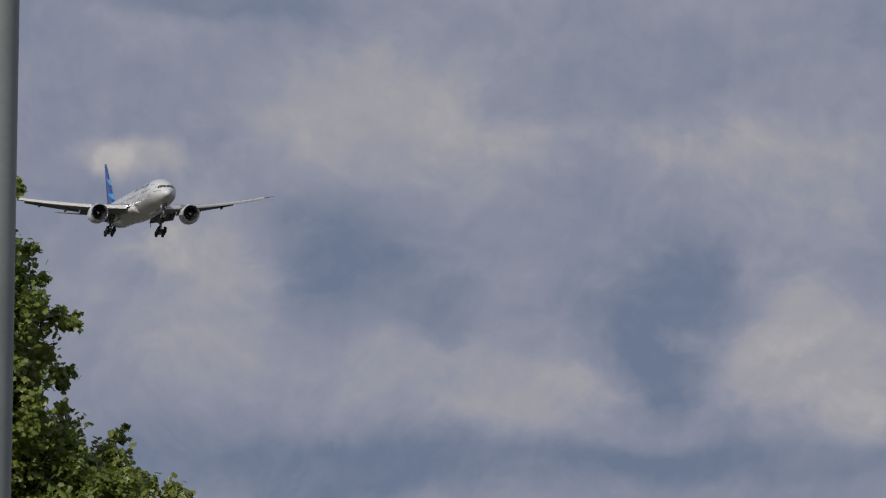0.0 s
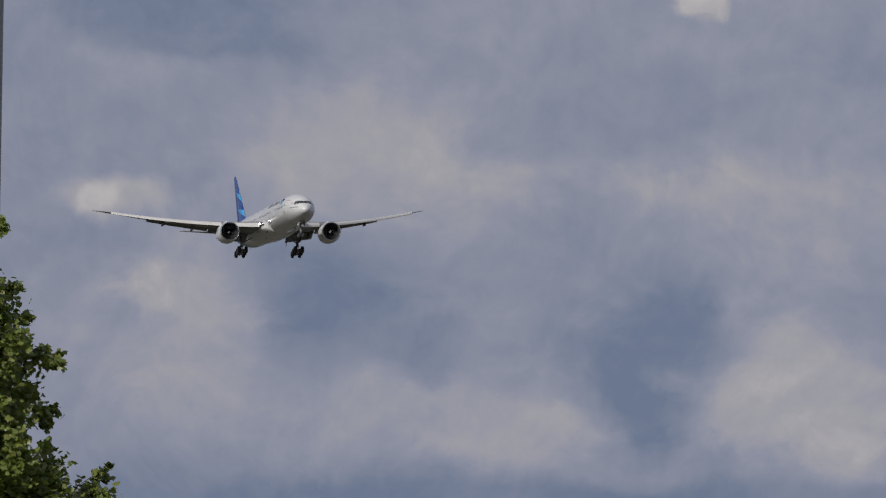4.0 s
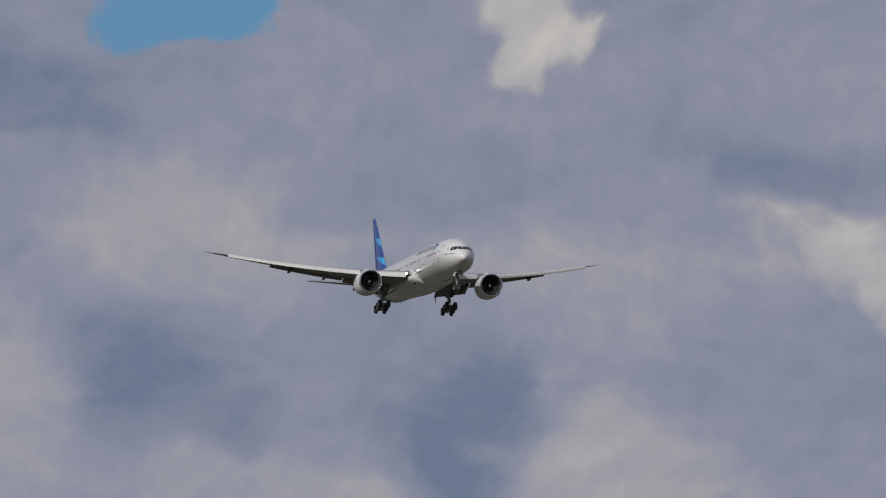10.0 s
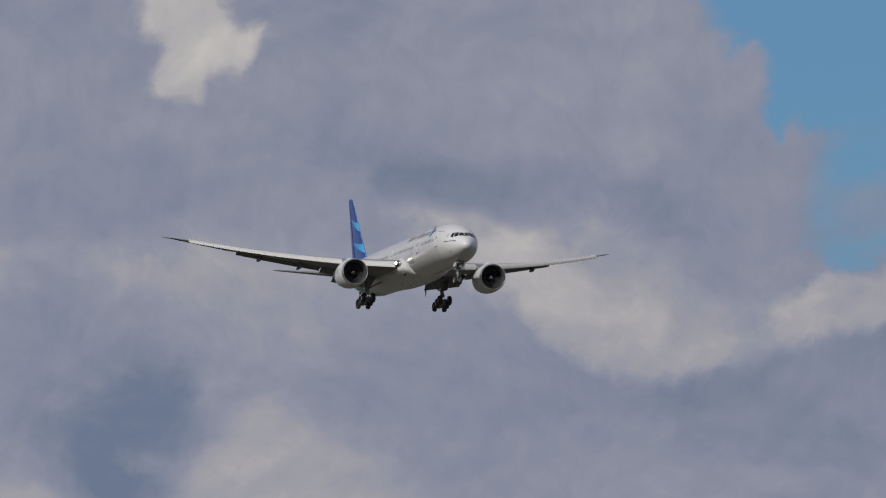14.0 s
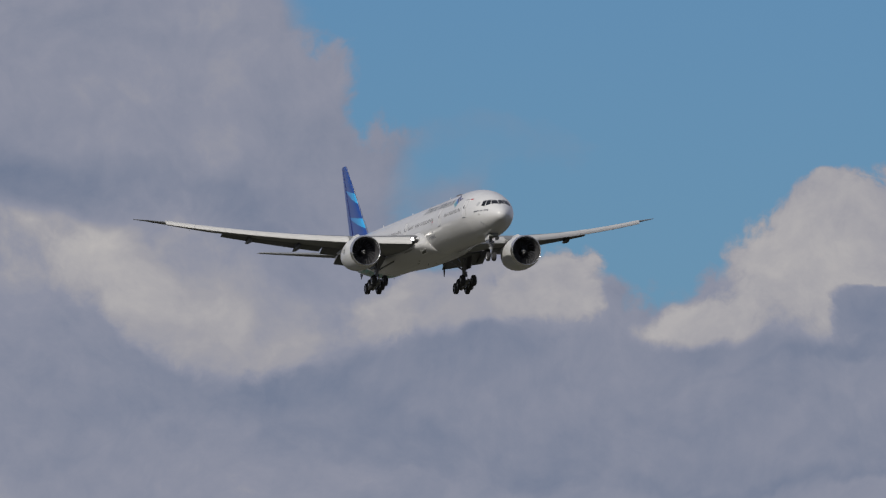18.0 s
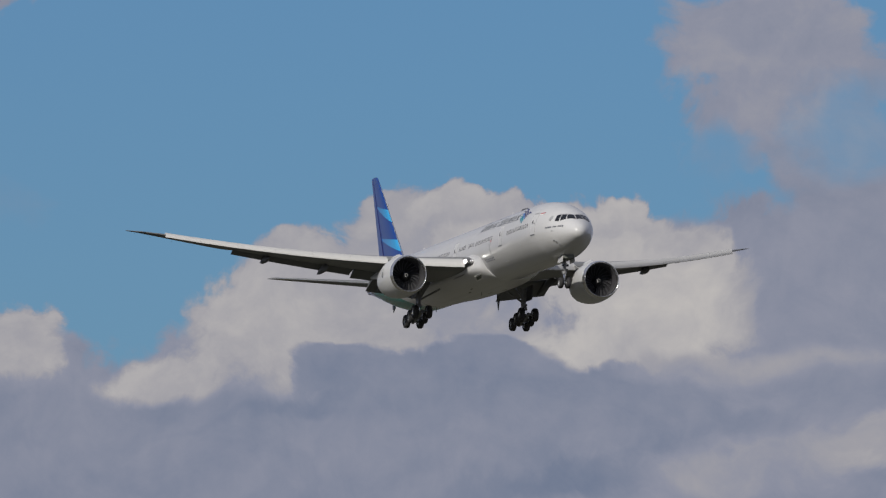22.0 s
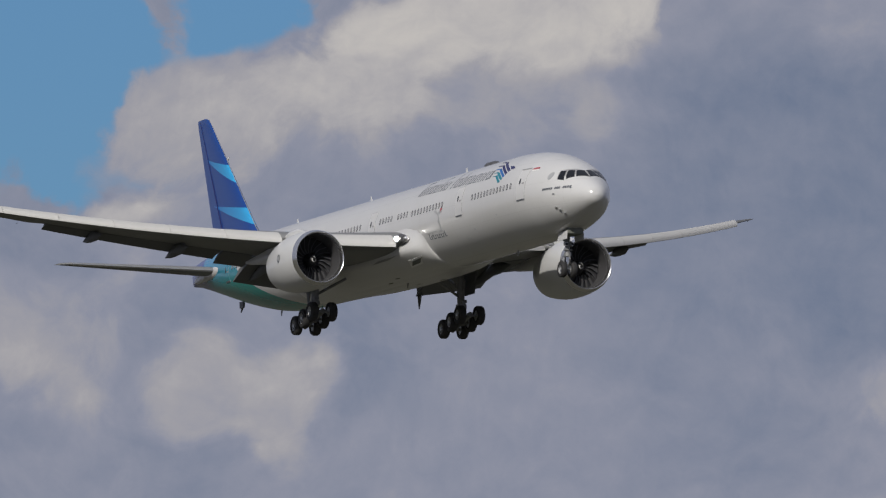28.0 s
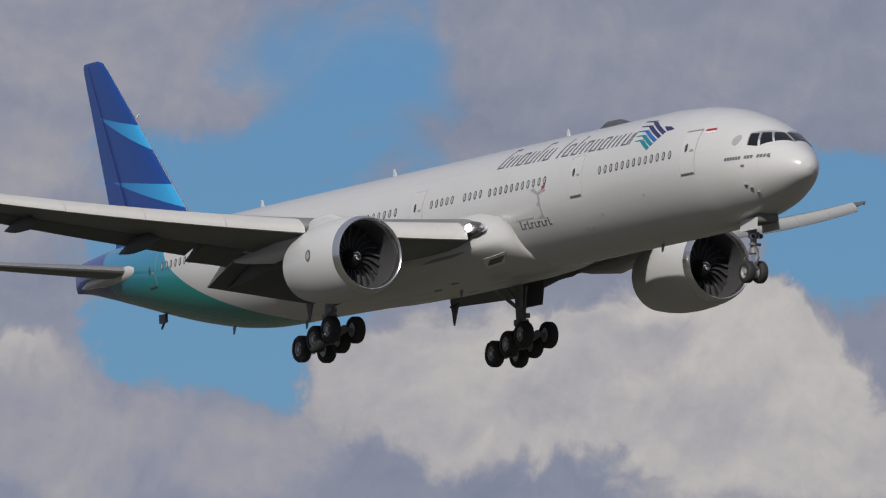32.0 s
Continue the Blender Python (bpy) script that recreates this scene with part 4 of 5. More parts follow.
            ds, dz = 2.55 + 0.86 * rad * math.cos(a), 0.18 + 1.1 * rad * math.sin(a)
            vv.append(hub + tilt @ Vector((-ds, -side * math.sqrt((2.013 + off) ** 2 - dz * dz), dz)))
        mesh_part(name, vv, [tuple(range(20))], mat, nac, False)


def gear_wheel(centre, axle, r, w, parent, out):
    """A tyre with rounded shoulders, its rim and hub."""
    mesh_part("tyre", *lathe([(-w / 2, r * 0.56), (-w / 2, r * 0.80), (-w * 0.42, r * 0.93), (-w * 0.26, r), (w * 0.26, r), (w * 0.42, r * 0.93), (w / 2, r * 0.80), (w / 2, r * 0.56)], centre, axle, 32, True), M["tyre"], parent)
    mesh_part("rim", *lathe([(-w * 0.40, 0.05), (-w * 0.40, r * 0.56), (w * 0.40, r * 0.56), (w * 0.36, r * 0.46), (w * 0.20, r * 0.40), (w * 0.18, r * 0.22), (w * 0.46, r * 0.20), (w * 0.46, 0.03)], centre, Vector(axle) * out, 24), M["rim"], parent)


def main_gear(side):
    mid = L(36.85, side * 5.49, -5.32)
    top = L(36.6, side * 5.35, -2.2)
    leg = mesh_part("main_landing_gear", *joined(rod(top, L(36.75, side * 5.46, -4.3), 0.29, 0.25, 20), box(L(36.75, side * 5.46, -4.25), (0.55, 0.6, 0.32))), M["strut"], plane, label="lowered main landing gear leg")
    mesh_part("oleo", *rod(L(36.75, side * 5.46, -4.2), mid, 0.17, 0.17, 18), M["chrome"], leg)
    tilt = radians(13)
    fwd = Vector((math.cos(tilt), 0, math.sin(tilt)))
    mesh_part("truck_beam", *joined(rod(mid - fwd * 1.65, mid + fwd * 1.65, 0.19, 0.19, 14), box(mid, (0.6, 0.42, 0.5))), M["strut"], leg)
    mesh_part("side_brace", *joined(rod(L(36.6, side * 5.4, -3.7), L(36.0, side * 3.4, -2.6), 0.10), rod(L(36.7, side * 5.4, -3.2), L(37.8, side * 5.0, -2.2), 0.11)), M["strut"], leg)
    mesh_part("retraction_jack", *joined(rod(L(36.2, side * 5.5, -2.5), L(36.45, side * 5.5, -3.9), 0.07, 0.05, 10), box(L(36.35, side * 5.5, -3.95), (0.30, 0.34, 0.24))), M["strut"], leg)
    mesh_part("torque_link", *joined(rod(L(37.0, side * 5.46, -4.3), L(37.65, side * 5.46, -4.75), 0.08, 0.06), rod(L(37.65, side * 5.46, -4.75), L(37.1, side * 5.49, -5.15), 0.06, 0.08)), M["strut"], leg)
    mesh_part("brake_hose", *joined(*[rod(L(36.5, side * (5.46 + d), -4.1), mid + Vector((0.3, -side * d, 0.2)), 0.025, n=8) for d in (-0.25, 0.25)]), M["radome"], leg)
    v, f = box((0, 0, 0), (2.3, 0.06, 1.55), bevel=0.25)
    mesh_part("leg_door", [L(36.5, side * 5.98, -2.72) + Euler((side * radians(8), 0, 0)).to_matrix() @ Vector(p) for p in v], f, M["wing_dark"], leg)
    for k in (-1, 0, 1):
        c = mid + fwd * (1.47 * k)
        mesh_part("axle", *rod(c + Vector((0, 0.85, 0)), c - Vector((0, 0.85, 0)), 0.10), M["strut"], leg)
        for e in (-1, 1):
            gear_wheel(c + Vector((0, e * 0.70, 0)), (0, 1, 0), 0.665, 0.52, leg, e)


def wing(side):
    ys = list(np.linspace(1.5, 3.9, 3)) + list(np.linspace(4.8, 22.5, 16)) + list(np.linspace(23.4, 29.5, 7))
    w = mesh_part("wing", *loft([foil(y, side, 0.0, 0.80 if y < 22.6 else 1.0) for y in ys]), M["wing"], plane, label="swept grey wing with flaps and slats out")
    # tip in the darker grey: its shaded underside is put into the colour
    mesh_part("raked_wing_tip", *loft([foil(y, side) for y in (29.5, 30.3, 31.2, 31.8, 32.35)]), M["wing_dark"], w)
    # flaps and flaperon
    for name, y0, y1, depth, drop, back, turn in (("inboard_flap", 3.9, 9.25, 3.6, 0.08, 0.65, 24), ("flaperon", 9.4, 11.35, 2.0, 0.06, -0.1, 22), ("outboard_flap", 11.5, 22.6, lambda y: 1.70 - (y - 11.5) * 0.060, 0.02, -0.15, 19)):
        mesh_part(name, *slab(y0, y1, side, flap_section(depth, drop, back, turn, 0.79)), M["wing_dark"], w)
    tip = [L(40.95, side * y, -3.98) for y in (4.12, 4.16)] + [L(41.05, side * y, -3.98) for y in (4.16, 4.12)]
    top = [L(40.2, side * y, -2.2) for y in (4.08, 4.20)] + [L(41.3, side * y, -2.35) for y in (4.20, 4.08)]
    mesh_part("flap_end_plate", *loft([top, tip]), M["wing_dark"], w, False)
    for y0, y1 in ((4.05, 8.3), (10.5, 13.63), (13.65, 16.83), (16.85, 20.03), (20.05, 23.23), (23.25, 26.43), (26.45, 29.4)):
        mesh_part("slat", *slab(y0, y1, side, slat_section), M["slat"], w, label="light grey leading-edge slat")
    # flap-track fairings
    for y, tip_s, tip_z, size in ((14.4, 41.7, -0.80, 0.32), (19.7, 43.6, 0.40, 0.28), (8.35, 41.6, -2.35, 0.34)):
        lead, chord, tc, z, twist = wing_at(y)
        rings = []
        s_a = lead + chord * 0.50
        z_a = z - 0.05 * chord - math.sin(twist) * 0.25 * chord
        for t in np.linspace(0, 1, 12):
            bend = max(0, (t - 0.42) / 0.58)
            r = size * max(0.05, min(1, t * 4) * (1 - bend**2.2))
            rings.append([L(s_a + (tip_s - s_a) * t, side * y + 0.62 * r * math.cos(a), z_a - 0.10 + (tip_z - z_a + 0.10) * bend**1.15 + r * 1.25 * math.sin(a)) for a in np.linspace(0, 2 * math.pi, 14, endpoint=False)])
        mesh_part("flap_track_fairing", *loft(rings), M["wing_dark"], w)
    # landing light in the wing root, with its dark recess and clear cover
    aim = L(0, 0, 0) - L(1, side * -0.25, -0.02)
    mesh_part("landing_light", *lathe([(0, 0.22), (-0.08, 0.24), (-0.35, 0.22)], L(25.62, side * 3.97, -1.06), aim, 20), M["bare"], w, label="lit landing light in the wing root")
    mesh_part("lens", *lathe([(0.06, 0.17), (0.09, 0.15), (0.11, 0.04)], L(25.62, side * 3.97, -1.06), aim, 18), M["lamp"], w, label="glowing white lens")
    mesh_part("light_recess", *lathe([(-0.75, 0.08), (-0.5, 0.34), (0.0, 0.42), (0.5, 0.34), (0.85, 0.20), (0.86, 0.05)], L(25.95, side * 3.52, -1.10), L(0, 0, 0) - L(1, side * -0.12, 0.0), 20), M["radome"], w, label="dark recess round the landing light")
    mesh_part("light_cone", *lathe([(0, 0.20), (0.16, 0.16), (0.22, 0.05)], L(25.12, side * 3.50, -1.10), (1, 0, 0), 18), M["bare"], w)
    # wing-tip light and static wicks
    lead, chord, tc, z, twist = wing_at(31.0)
    mesh_part("tip_light", *lathe([(0, 0.04), (0.15, 0.06), (0.45, 0.03)], L(lead - 0.02, side * 31.0, z - 0.04), (-1, -side * 0.62, 0.12), 12), M["glass"], w)
    for y in (24, 26, 28, 30, 31.5):
        lead, chord, tc, z, twist = wing_at(y)
        mesh_part("static_wick", *rod(L(lead + chord, side * y, z), L(lead + chord + 0.35, side * y, z - 0.03), 0.012, n=6), M["title"], w)
    engine(side, plane)


for side in (1, -1):
    wing(side)
    main_gear(side)


# ---- tail ----
def tail_foil(s0, chord, thick, place, n=12):
    ts = [(1 - math.cos(math.pi * k / n)) / 2 for k in range(n + 1)]
    h = [5 * thick * (0.2969 * math.sqrt(x) - 0.126 * x - 0.3516 * x * x + 0.2843 * x**3 - 0.1036 * x**4) for x in ts]
    return [place(s0 + chord * x, chord * t) for x, t in zip(reversed(ts), reversed(h))] + [place(s0 + chord * x, -chord * t - 0.001) for x, t in list(zip(ts, h))[1:]]


fin_rows = ((2.2, 57.2, 10.4), (3.1, 59.3, 8.25), (6.0, 62.13, 6.3), (9.0, 65.0, 4.35), (12.0, 67.86, 2.42), (12.38, 68.3, 2.05), (12.52, 68.75, 1.5))
fin = mesh_part("fin", *loft([tail_foil(s, c, 0.10, lambda a, b, z=z: L(a, b, z)) for z, s, c in fin_rows]), M["fin"], plane, label="blue tail fin with two light blue feather shapes")
mesh_part("fin_leading_edge", *loft([[L(s - 0.02 + 0.10 * q, 0.055 * c * 0.1 * e + 0.02 * e, z) for q, e in ((0, 0), (1.2, 1.3), (2.2, 1.6), (2.2, -1.6), (1.2, -1.3))] for z, s, c in fin_rows[1:6]]), M["grey_line"], fin)
mesh_part("rudder_joint", *loft([[L(s + c * 0.70 + q * 0.012, e * (0.042 * c), z) for q, e in ((0, 1), (1, 1), (1, -1), (0, -1))] for z, s, c in fin_rows[1:6]]), M["navy"], fin)
mesh_part("fin_beacon", *lathe([(0, 0.03), (0.12, 0.07), (0.3, 0.03)], L(65.0, 0, 9.12), (0.6, 0, 0.5), 10), M["mark_white"], fin)
for side in (1, -1):
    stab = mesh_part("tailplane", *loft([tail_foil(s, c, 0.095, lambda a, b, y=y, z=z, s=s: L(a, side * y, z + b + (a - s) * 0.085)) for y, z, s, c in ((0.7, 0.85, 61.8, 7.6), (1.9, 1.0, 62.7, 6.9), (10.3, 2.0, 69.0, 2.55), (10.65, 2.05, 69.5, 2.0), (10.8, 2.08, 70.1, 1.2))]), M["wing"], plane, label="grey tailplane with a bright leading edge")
    mesh_part("bare_leading_edge", *loft([[L(s - 0.015 + q, side * y, z + e) for q, e in ((0, 0), (0.10, 0.07), (0.16, 0.08), (0.16, -0.08), (0.10, -0.07))] for y, z, s in ((2.2, 1.035, 62.92), (10.3, 2.0, 69.0))]), M["bare"], stab)
    rings = []
    for s, r in ((61.6, 0.05), (61.9, 0.22), (62.6, 0.34), (64.0, 0.40), (66.5, 0.36), (69.0, 0.20), (70.0, 0.05)):
        yc = glide(HULL, s)[2] * 0.93 + 0.05
        rings.append([L(s, side * (yc + 0.55 * r * math.cos(a)), 0.95 + r * math.sin(a)) for a in np.linspace(0, 2 * math.pi, 14, endpoint=False)])
    mesh_part("tailplane_root_fairing", *loft(rings), M["white"], stab)
mesh_part("tail_skid", *joined(box(L(62.9, 0, -1.35), (0.7, 0.14, 0.45)), rod(L(62.6, 0, -1.3), L(63.1, 0, -1.85), 0.09, 0.05)), M["title"], plane)

# ---- nose gear ----
nose_leg = mesh_part("nose_landing_gear", *joined(rod(L(5.85, 0, -2.7), L(6.0, 0, -4.25), 0.17, 0.15, 18), box(L(5.9, 0, -3.55), (0.32, 0.5, 0.30)), rod(L(6.0, 0, -3.5), L(7.4, 0, -2.8), 0.08)), M["strut"], plane, label="lowered nose landing gear")
mesh_part("oleo", *rod(L(6.0, 0, -4.2), L(6.08, 0, -5.28), 0.10, 0.10, 16), M["chrome"], nose_leg)
mesh_part("torque_link", *joined(rod(L(5.85, 0, -4.2), L(5.55, 0, -4.65), 0.06, 0.05), rod(L(5.55, 0, -4.65), L(5.95, 0, -5.1), 0.05, 0.06)), M["strut"], nose_leg)
mesh_part("steering_collar", *joined(lathe([(0, 0.23), (0.25, 0.25), (0.30, 0.2)], L(5.99, 0, -4.15), (0, 0, -1), 18), rod(L(5.85, 0.3, -4.0), L(5.85, -0.3, -4.0), 0.07)), M["strut"], nose_leg)
mesh_part("axle", *rod(L(6.08, -0.5, -5.28), L(6.08, 0.5, -5.28), 0.07), M["strut"], nose_leg)
for e in (-1, 1):
    gear_wheel(L(6.08, e * 0.36, -5.28), (0, 1, 0), 0.54, 0.40, nose_leg, -e)
    mesh_part("taxi_light", *lathe([(0, 0.12), (0.12, 0.13), (0.2, 0.05)], L(5.62, e * 0.22, -3.62), (-1, 0, 0), 14), M["bare"], nose_leg)
    mesh_part("lens", *lathe([(0, 0.11), (-0.02, 0.09)], L(5.615, e * 0.22, -3.62), (-1, 0, 0), 14), M["glass"], nose_leg)
    v, f = box((0, 0, 0), (1.5, 0.05, 0.58), bevel=0.2)
    mesh_part("nose_gear_door", [L(5.35, e * 0.60, -3.12) + Euler((-e * radians(6), 0, 0)).to_matrix() @ Vector(p) for p in v], f, M["white"], nose_leg, label="open nose gear door")
bay_v, bay_f = box(L(5.35, 0, -2.86), (1.7, 1.1, 0.40))
mesh_part("nose_gear_bay", bay_v, bay_f, M["bay"], plane)

# ---- roof fairing, aerials and drains ----
rings = []
for s, h, w in ((16.75, 0.03, 0.12), (17.1, 0.24, 0.40), (17.6, 0.38, 0.50), (18.5, 0.40, 0.50), (19.0, 0.26, 0.36), (19.4, 0.04, 0.12)):
    rings.append([L(s, w * math.cos(a), 3.02 + (h if math.sin(a) > 0 else 0.1) * math.sin(a)) for a in np.linspace(0, 2 * math.pi, 20, endpoint=False)])
mesh_part("roof_aerial_fairing", *loft(rings), M["radome"], plane, label="dark aerial fairing on the crown")


def blade(s, z, h, c, up=1, y=0.0, mat="white"):
    v = []
    for q in (0, 1):
        for ds, e in ((0, 0), (0.35 * c, 0.03), (c, 0), (0.35 * c, -0.03)):
            v.append(L(s + q * 0.45 * c + ds * (1 - 0.5 * q), y + e * (1 - 0.4 * q), z + up * q * h))
    return mesh_part("blade_aerial", *loft([v[:4], v[4:]]), M[mat], plane, False)


for s in (22.3, 39.0, 52.2):
    blade(s, 3.06, 0.46, 0.42)
for s, z in ((14.0, -3.06), (33.0, -3.14), (48.2, -3.06), (55.5, -2.55)):
    blade(s, z, 0.36, 0.35, -1, mat="grey_line")

# ---- markings ----
# title along the side, in slanted strokes
title = patch("title", [(12.62, 1.49), (12.52, 1.49), (12.30, 2.06), (12.40, 2.06)], M["title"], plane, 0.014, 1, 3, label="dark grey slanted airline title on the side")


def stroke(s0, z0, s1, z1, wide):
    """One bar of the title between two places, a little leaning."""
    if abs(z1 - z0) > 0.3:
        q = [(s0, z0), (s0 - wide, z0), (s1 - wide, z1), (s1, z1)]
    else:
        q = [(s0, z0), (s1, z1), (s1 - 0.03, z1 + wide * 0.75), (s0 - 0.03, z0 + wide * 0.75)]
    patch("title_bar", q, M["title"], title, 0.014, 3, 3)


s_run = 25.15
for i in range(16):
    low = 1.49 + 0.021 * (s_run - 12.5)
    tall, thin = i in (0, 4, 7, 9), i in (7, 14)
    top = low + (0.92 if tall else 0.60)
    lean = 0.50 * (top - low)
    if i != 6:
        stroke(s_run, low, s_run - lean, top, 0.135)
        if not thin:
            stroke(s_run - 0.46, low, s_run - 0.46 - 0.28, low + 0.55, 0.125)
            if i % 3 != 1:
                stroke(s_run - 0.04, low, s_run - 0.52, low, 0.09)
            if i % 2 == 0:
                stroke(s_run - lean, top - 0.06, s_run - lean - 0.48, top - 0.06, 0.09)
    s_run -= 0.50 if thin or i == 6 else 0.86
patch("title_underline", flat_rect(16.6, 17.6, 1.36, 1.42), M["title"], title, 0.014, 3, 1)
# emblem of five bent feathers with a beak
emblem = patch("emblem", [(9.96, 2.06), (9.44, 1.77), (8.87, 1.80), (9.31, 1.98)], M["navy"], plane, 0.014, 3, 3, label="emblem of five bent feathers, teal to navy")
for i, key in enumerate(("teal", "teal", "sky_print", "navy", "navy")):
    ts, tz = 12.04 + 0.12 * i, 1.57 + 0.255 * i
    es, ez = 11.50, 1.58 + 0.23 * i
    bs, bz = 10.53 - 0.235 * i, 1.03 + 0.165 * i
    patch("feather", [(ts, tz - 0.015), (es, ez - 0.045), (es - 0.30, ez + 0.0), (ts - 0.05, tz + 0.025)], M[key], emblem, 0.014, 4, 2)
    patch("feather", [(es + 0.05, ez - 0.05), (bs + 0.10, bz - 0.05), (bs - 0.10, bz + 0.05), (es - 0.34, ez - 0.055)], M[key], emblem, 0.0142, 5, 3)
flag = patch("flag", flat_rect(5.60, 6.22, 1.27, 1.46), M["mark_white"], plane, 0.016, label="small red and white flag")
patch("flag_stripe", flat_rect(5.60, 6.22, 1.36, 1.48), M["red"], flag, 0.020)
patch("roof_stripe", flat_rect(6.45, 7.55, 1.49, 1.53), M["title_light"], fuselage, 0.026, 4, 1)
# type name on the nose and a round badge
small = patch("type_name", [(2.16, -0.32), (2.06, -0.32), (2.12, -0.18), (2.22, -0.18)], M["title"], plane, 0.014, label="small dark slanted type name on the nose")
for i in range(15):
    if i not in (6, 10):
        q = 4.42 - i * 0.155
        patch("type_bar", [(q, -0.27), (q - 0.115, -0.27), (q - 0.145, -0.12), (q - 0.03, -0.12)], M["title"], small, 0.014, 2, 1)
patch("round_badge", [(3.80, 0.44), (4.22, 0.44), (4.22, 0.96), (3.80, 0.96)], M["title_light"], fuselage, 0.012, 4, 4, rounded=1.0, label="faded round badge")
# tall figure and word beside the wing, as plain shapes
figure = patch("side_emblem", [(20.45, -1.10), (20.25, -1.10), (20.40, 0.05), (20.55, 0.05)], M["title_light"], plane, 0.013, 1, 5, label="faded palm-like side emblem with a grey word")
for q in ([(21.2, 0.28), (20.55, -0.02), (20.45, 0.10), (20.9, 0.36)], [(20.5, 0.0), (19.8, 0.12), (19.9, 0.30), (20.4, 0.16)], [(20.9, -1.12), (20.15, -1.16), (20.3, -1.02), (20.5, -0.98)], [(20.6, -0.6), (20.3, -0.3), (20.35, -0.2), (20.7, -0.45)]):
    patch("emblem_leaf", q, M["title_light"], figure, 0.013, 2, 2)
patch("emblem_leaf", [(20.15, 0.18), (19.85, 0.26), (19.85, 0.40), (20.1, 0.38)], M["red"], figure, 0.014, 2, 2)
for i in range(9):
    q = 22.65 - i * 0.32
    low = -1.47 - 0.005 * i
    patch("word_bar", [(q, low), (q - 0.09, low), (q - 0.13, low + 0.26 + 0.12 * (i in (0, 2, 8))), (q - 0.04, low + 0.26 + 0.12 * (i in (0, 2, 8)))], M["title"], figure, 0.013, 1, 2)
    patch("word_bar", [(q, low + 0.20 * (i % 2)), (q - 0.25, low + 0.20 * (i % 2)), (q - 0.26, low + 0.06 + 0.20 * (i % 2)), (q - 0.02, low + 0.06 + 0.20 * (i % 2))], M["title"], figure, 0.0135, 2, 1)
patch("word_line", flat_rect(21.2, 22.9, -1.06, -1.00), M["title_light"], figure, 0.013, 4, 1)
# probes, ports and vents about the nose
for s, z in ((3.44, -1.43), (3.24, -1.58), (3.08, -1.79), (3.36, -0.56)):
    v, f = box(hull(s, angle_at(s, z), 0.06), (0.20, 0.09, 0.05))
    mesh_part("air_data_probe", v, f, M["title_light"], fuselage)
for s, z, w in ((15.2, -1.55, 0.10), (16.56, -2.0, 0.08), (17.04, -2.0, 0.08), (11.04, -1.1, 0.10)):
    patch("service_port", flat_rect(s - w, s + w, z - 0.06, z + 0.06), M["title_light"], fuselage, 0.012, 2, 2)


# ---- ground ----
size, steps = 4600.0, 46
gv = [(size * (2 * i / steps - 1), size * (2 * j / steps - 1), 0.0) for i in range(steps + 1) for j in range(steps + 1)]
gf = [(i * (steps + 1) + j, (i + 1) * (steps + 1) + j, (i + 1) * (steps + 1) + j + 1, i * (steps + 1) + j + 1) for i in range(steps) for j in range(steps)]
tagged(mesh_part("ground", gv, gf, M["grass"]), "wide flat field of short dry grass", "ground", kind="structure")

# ---- steel post beside the camera's view ----
# right edge leaning a little to the right; the post stands 40 m off
def bearing(az, dist, z=0.0):
    return Vector((dist * math.sin(radians(az)), dist * math.cos(radians(az)), z))


post_foot = bearing(10.174, 40.0)
rings = []
for z in (0.0, 0.35, 0.36, 2.0, 4.0, 6.0, 9.0):
    r = 0.11 if z < 0.355 else 0.077 - 0.0012 * z
    rings.append([post_foot + Vector((r * math.cos(a) + 0.017 * (z - 3.2), r * math.sin(a), z)) for a in np.linspace(0, 2 * math.pi, 24, endpoint=False)])
post = tagged(mesh_part("steel_post", *loft(rings), M["post"]), "tall grey galvanised steel post standing in grass", "post")
mesh_part("cap", *lathe([(0, 0.075), (0.05, 0.07), (0.09, 0.02)], post_foot + Vector((0.017 * 5.8, 0, 9.0)), (0, 0, 1), 20), M["post"], post)
mesh_part("base_plate", *box(post_foot + Vector((-0.05, 0, 0.02)), (0.40, 0.40, 0.04)), M["post"], post)


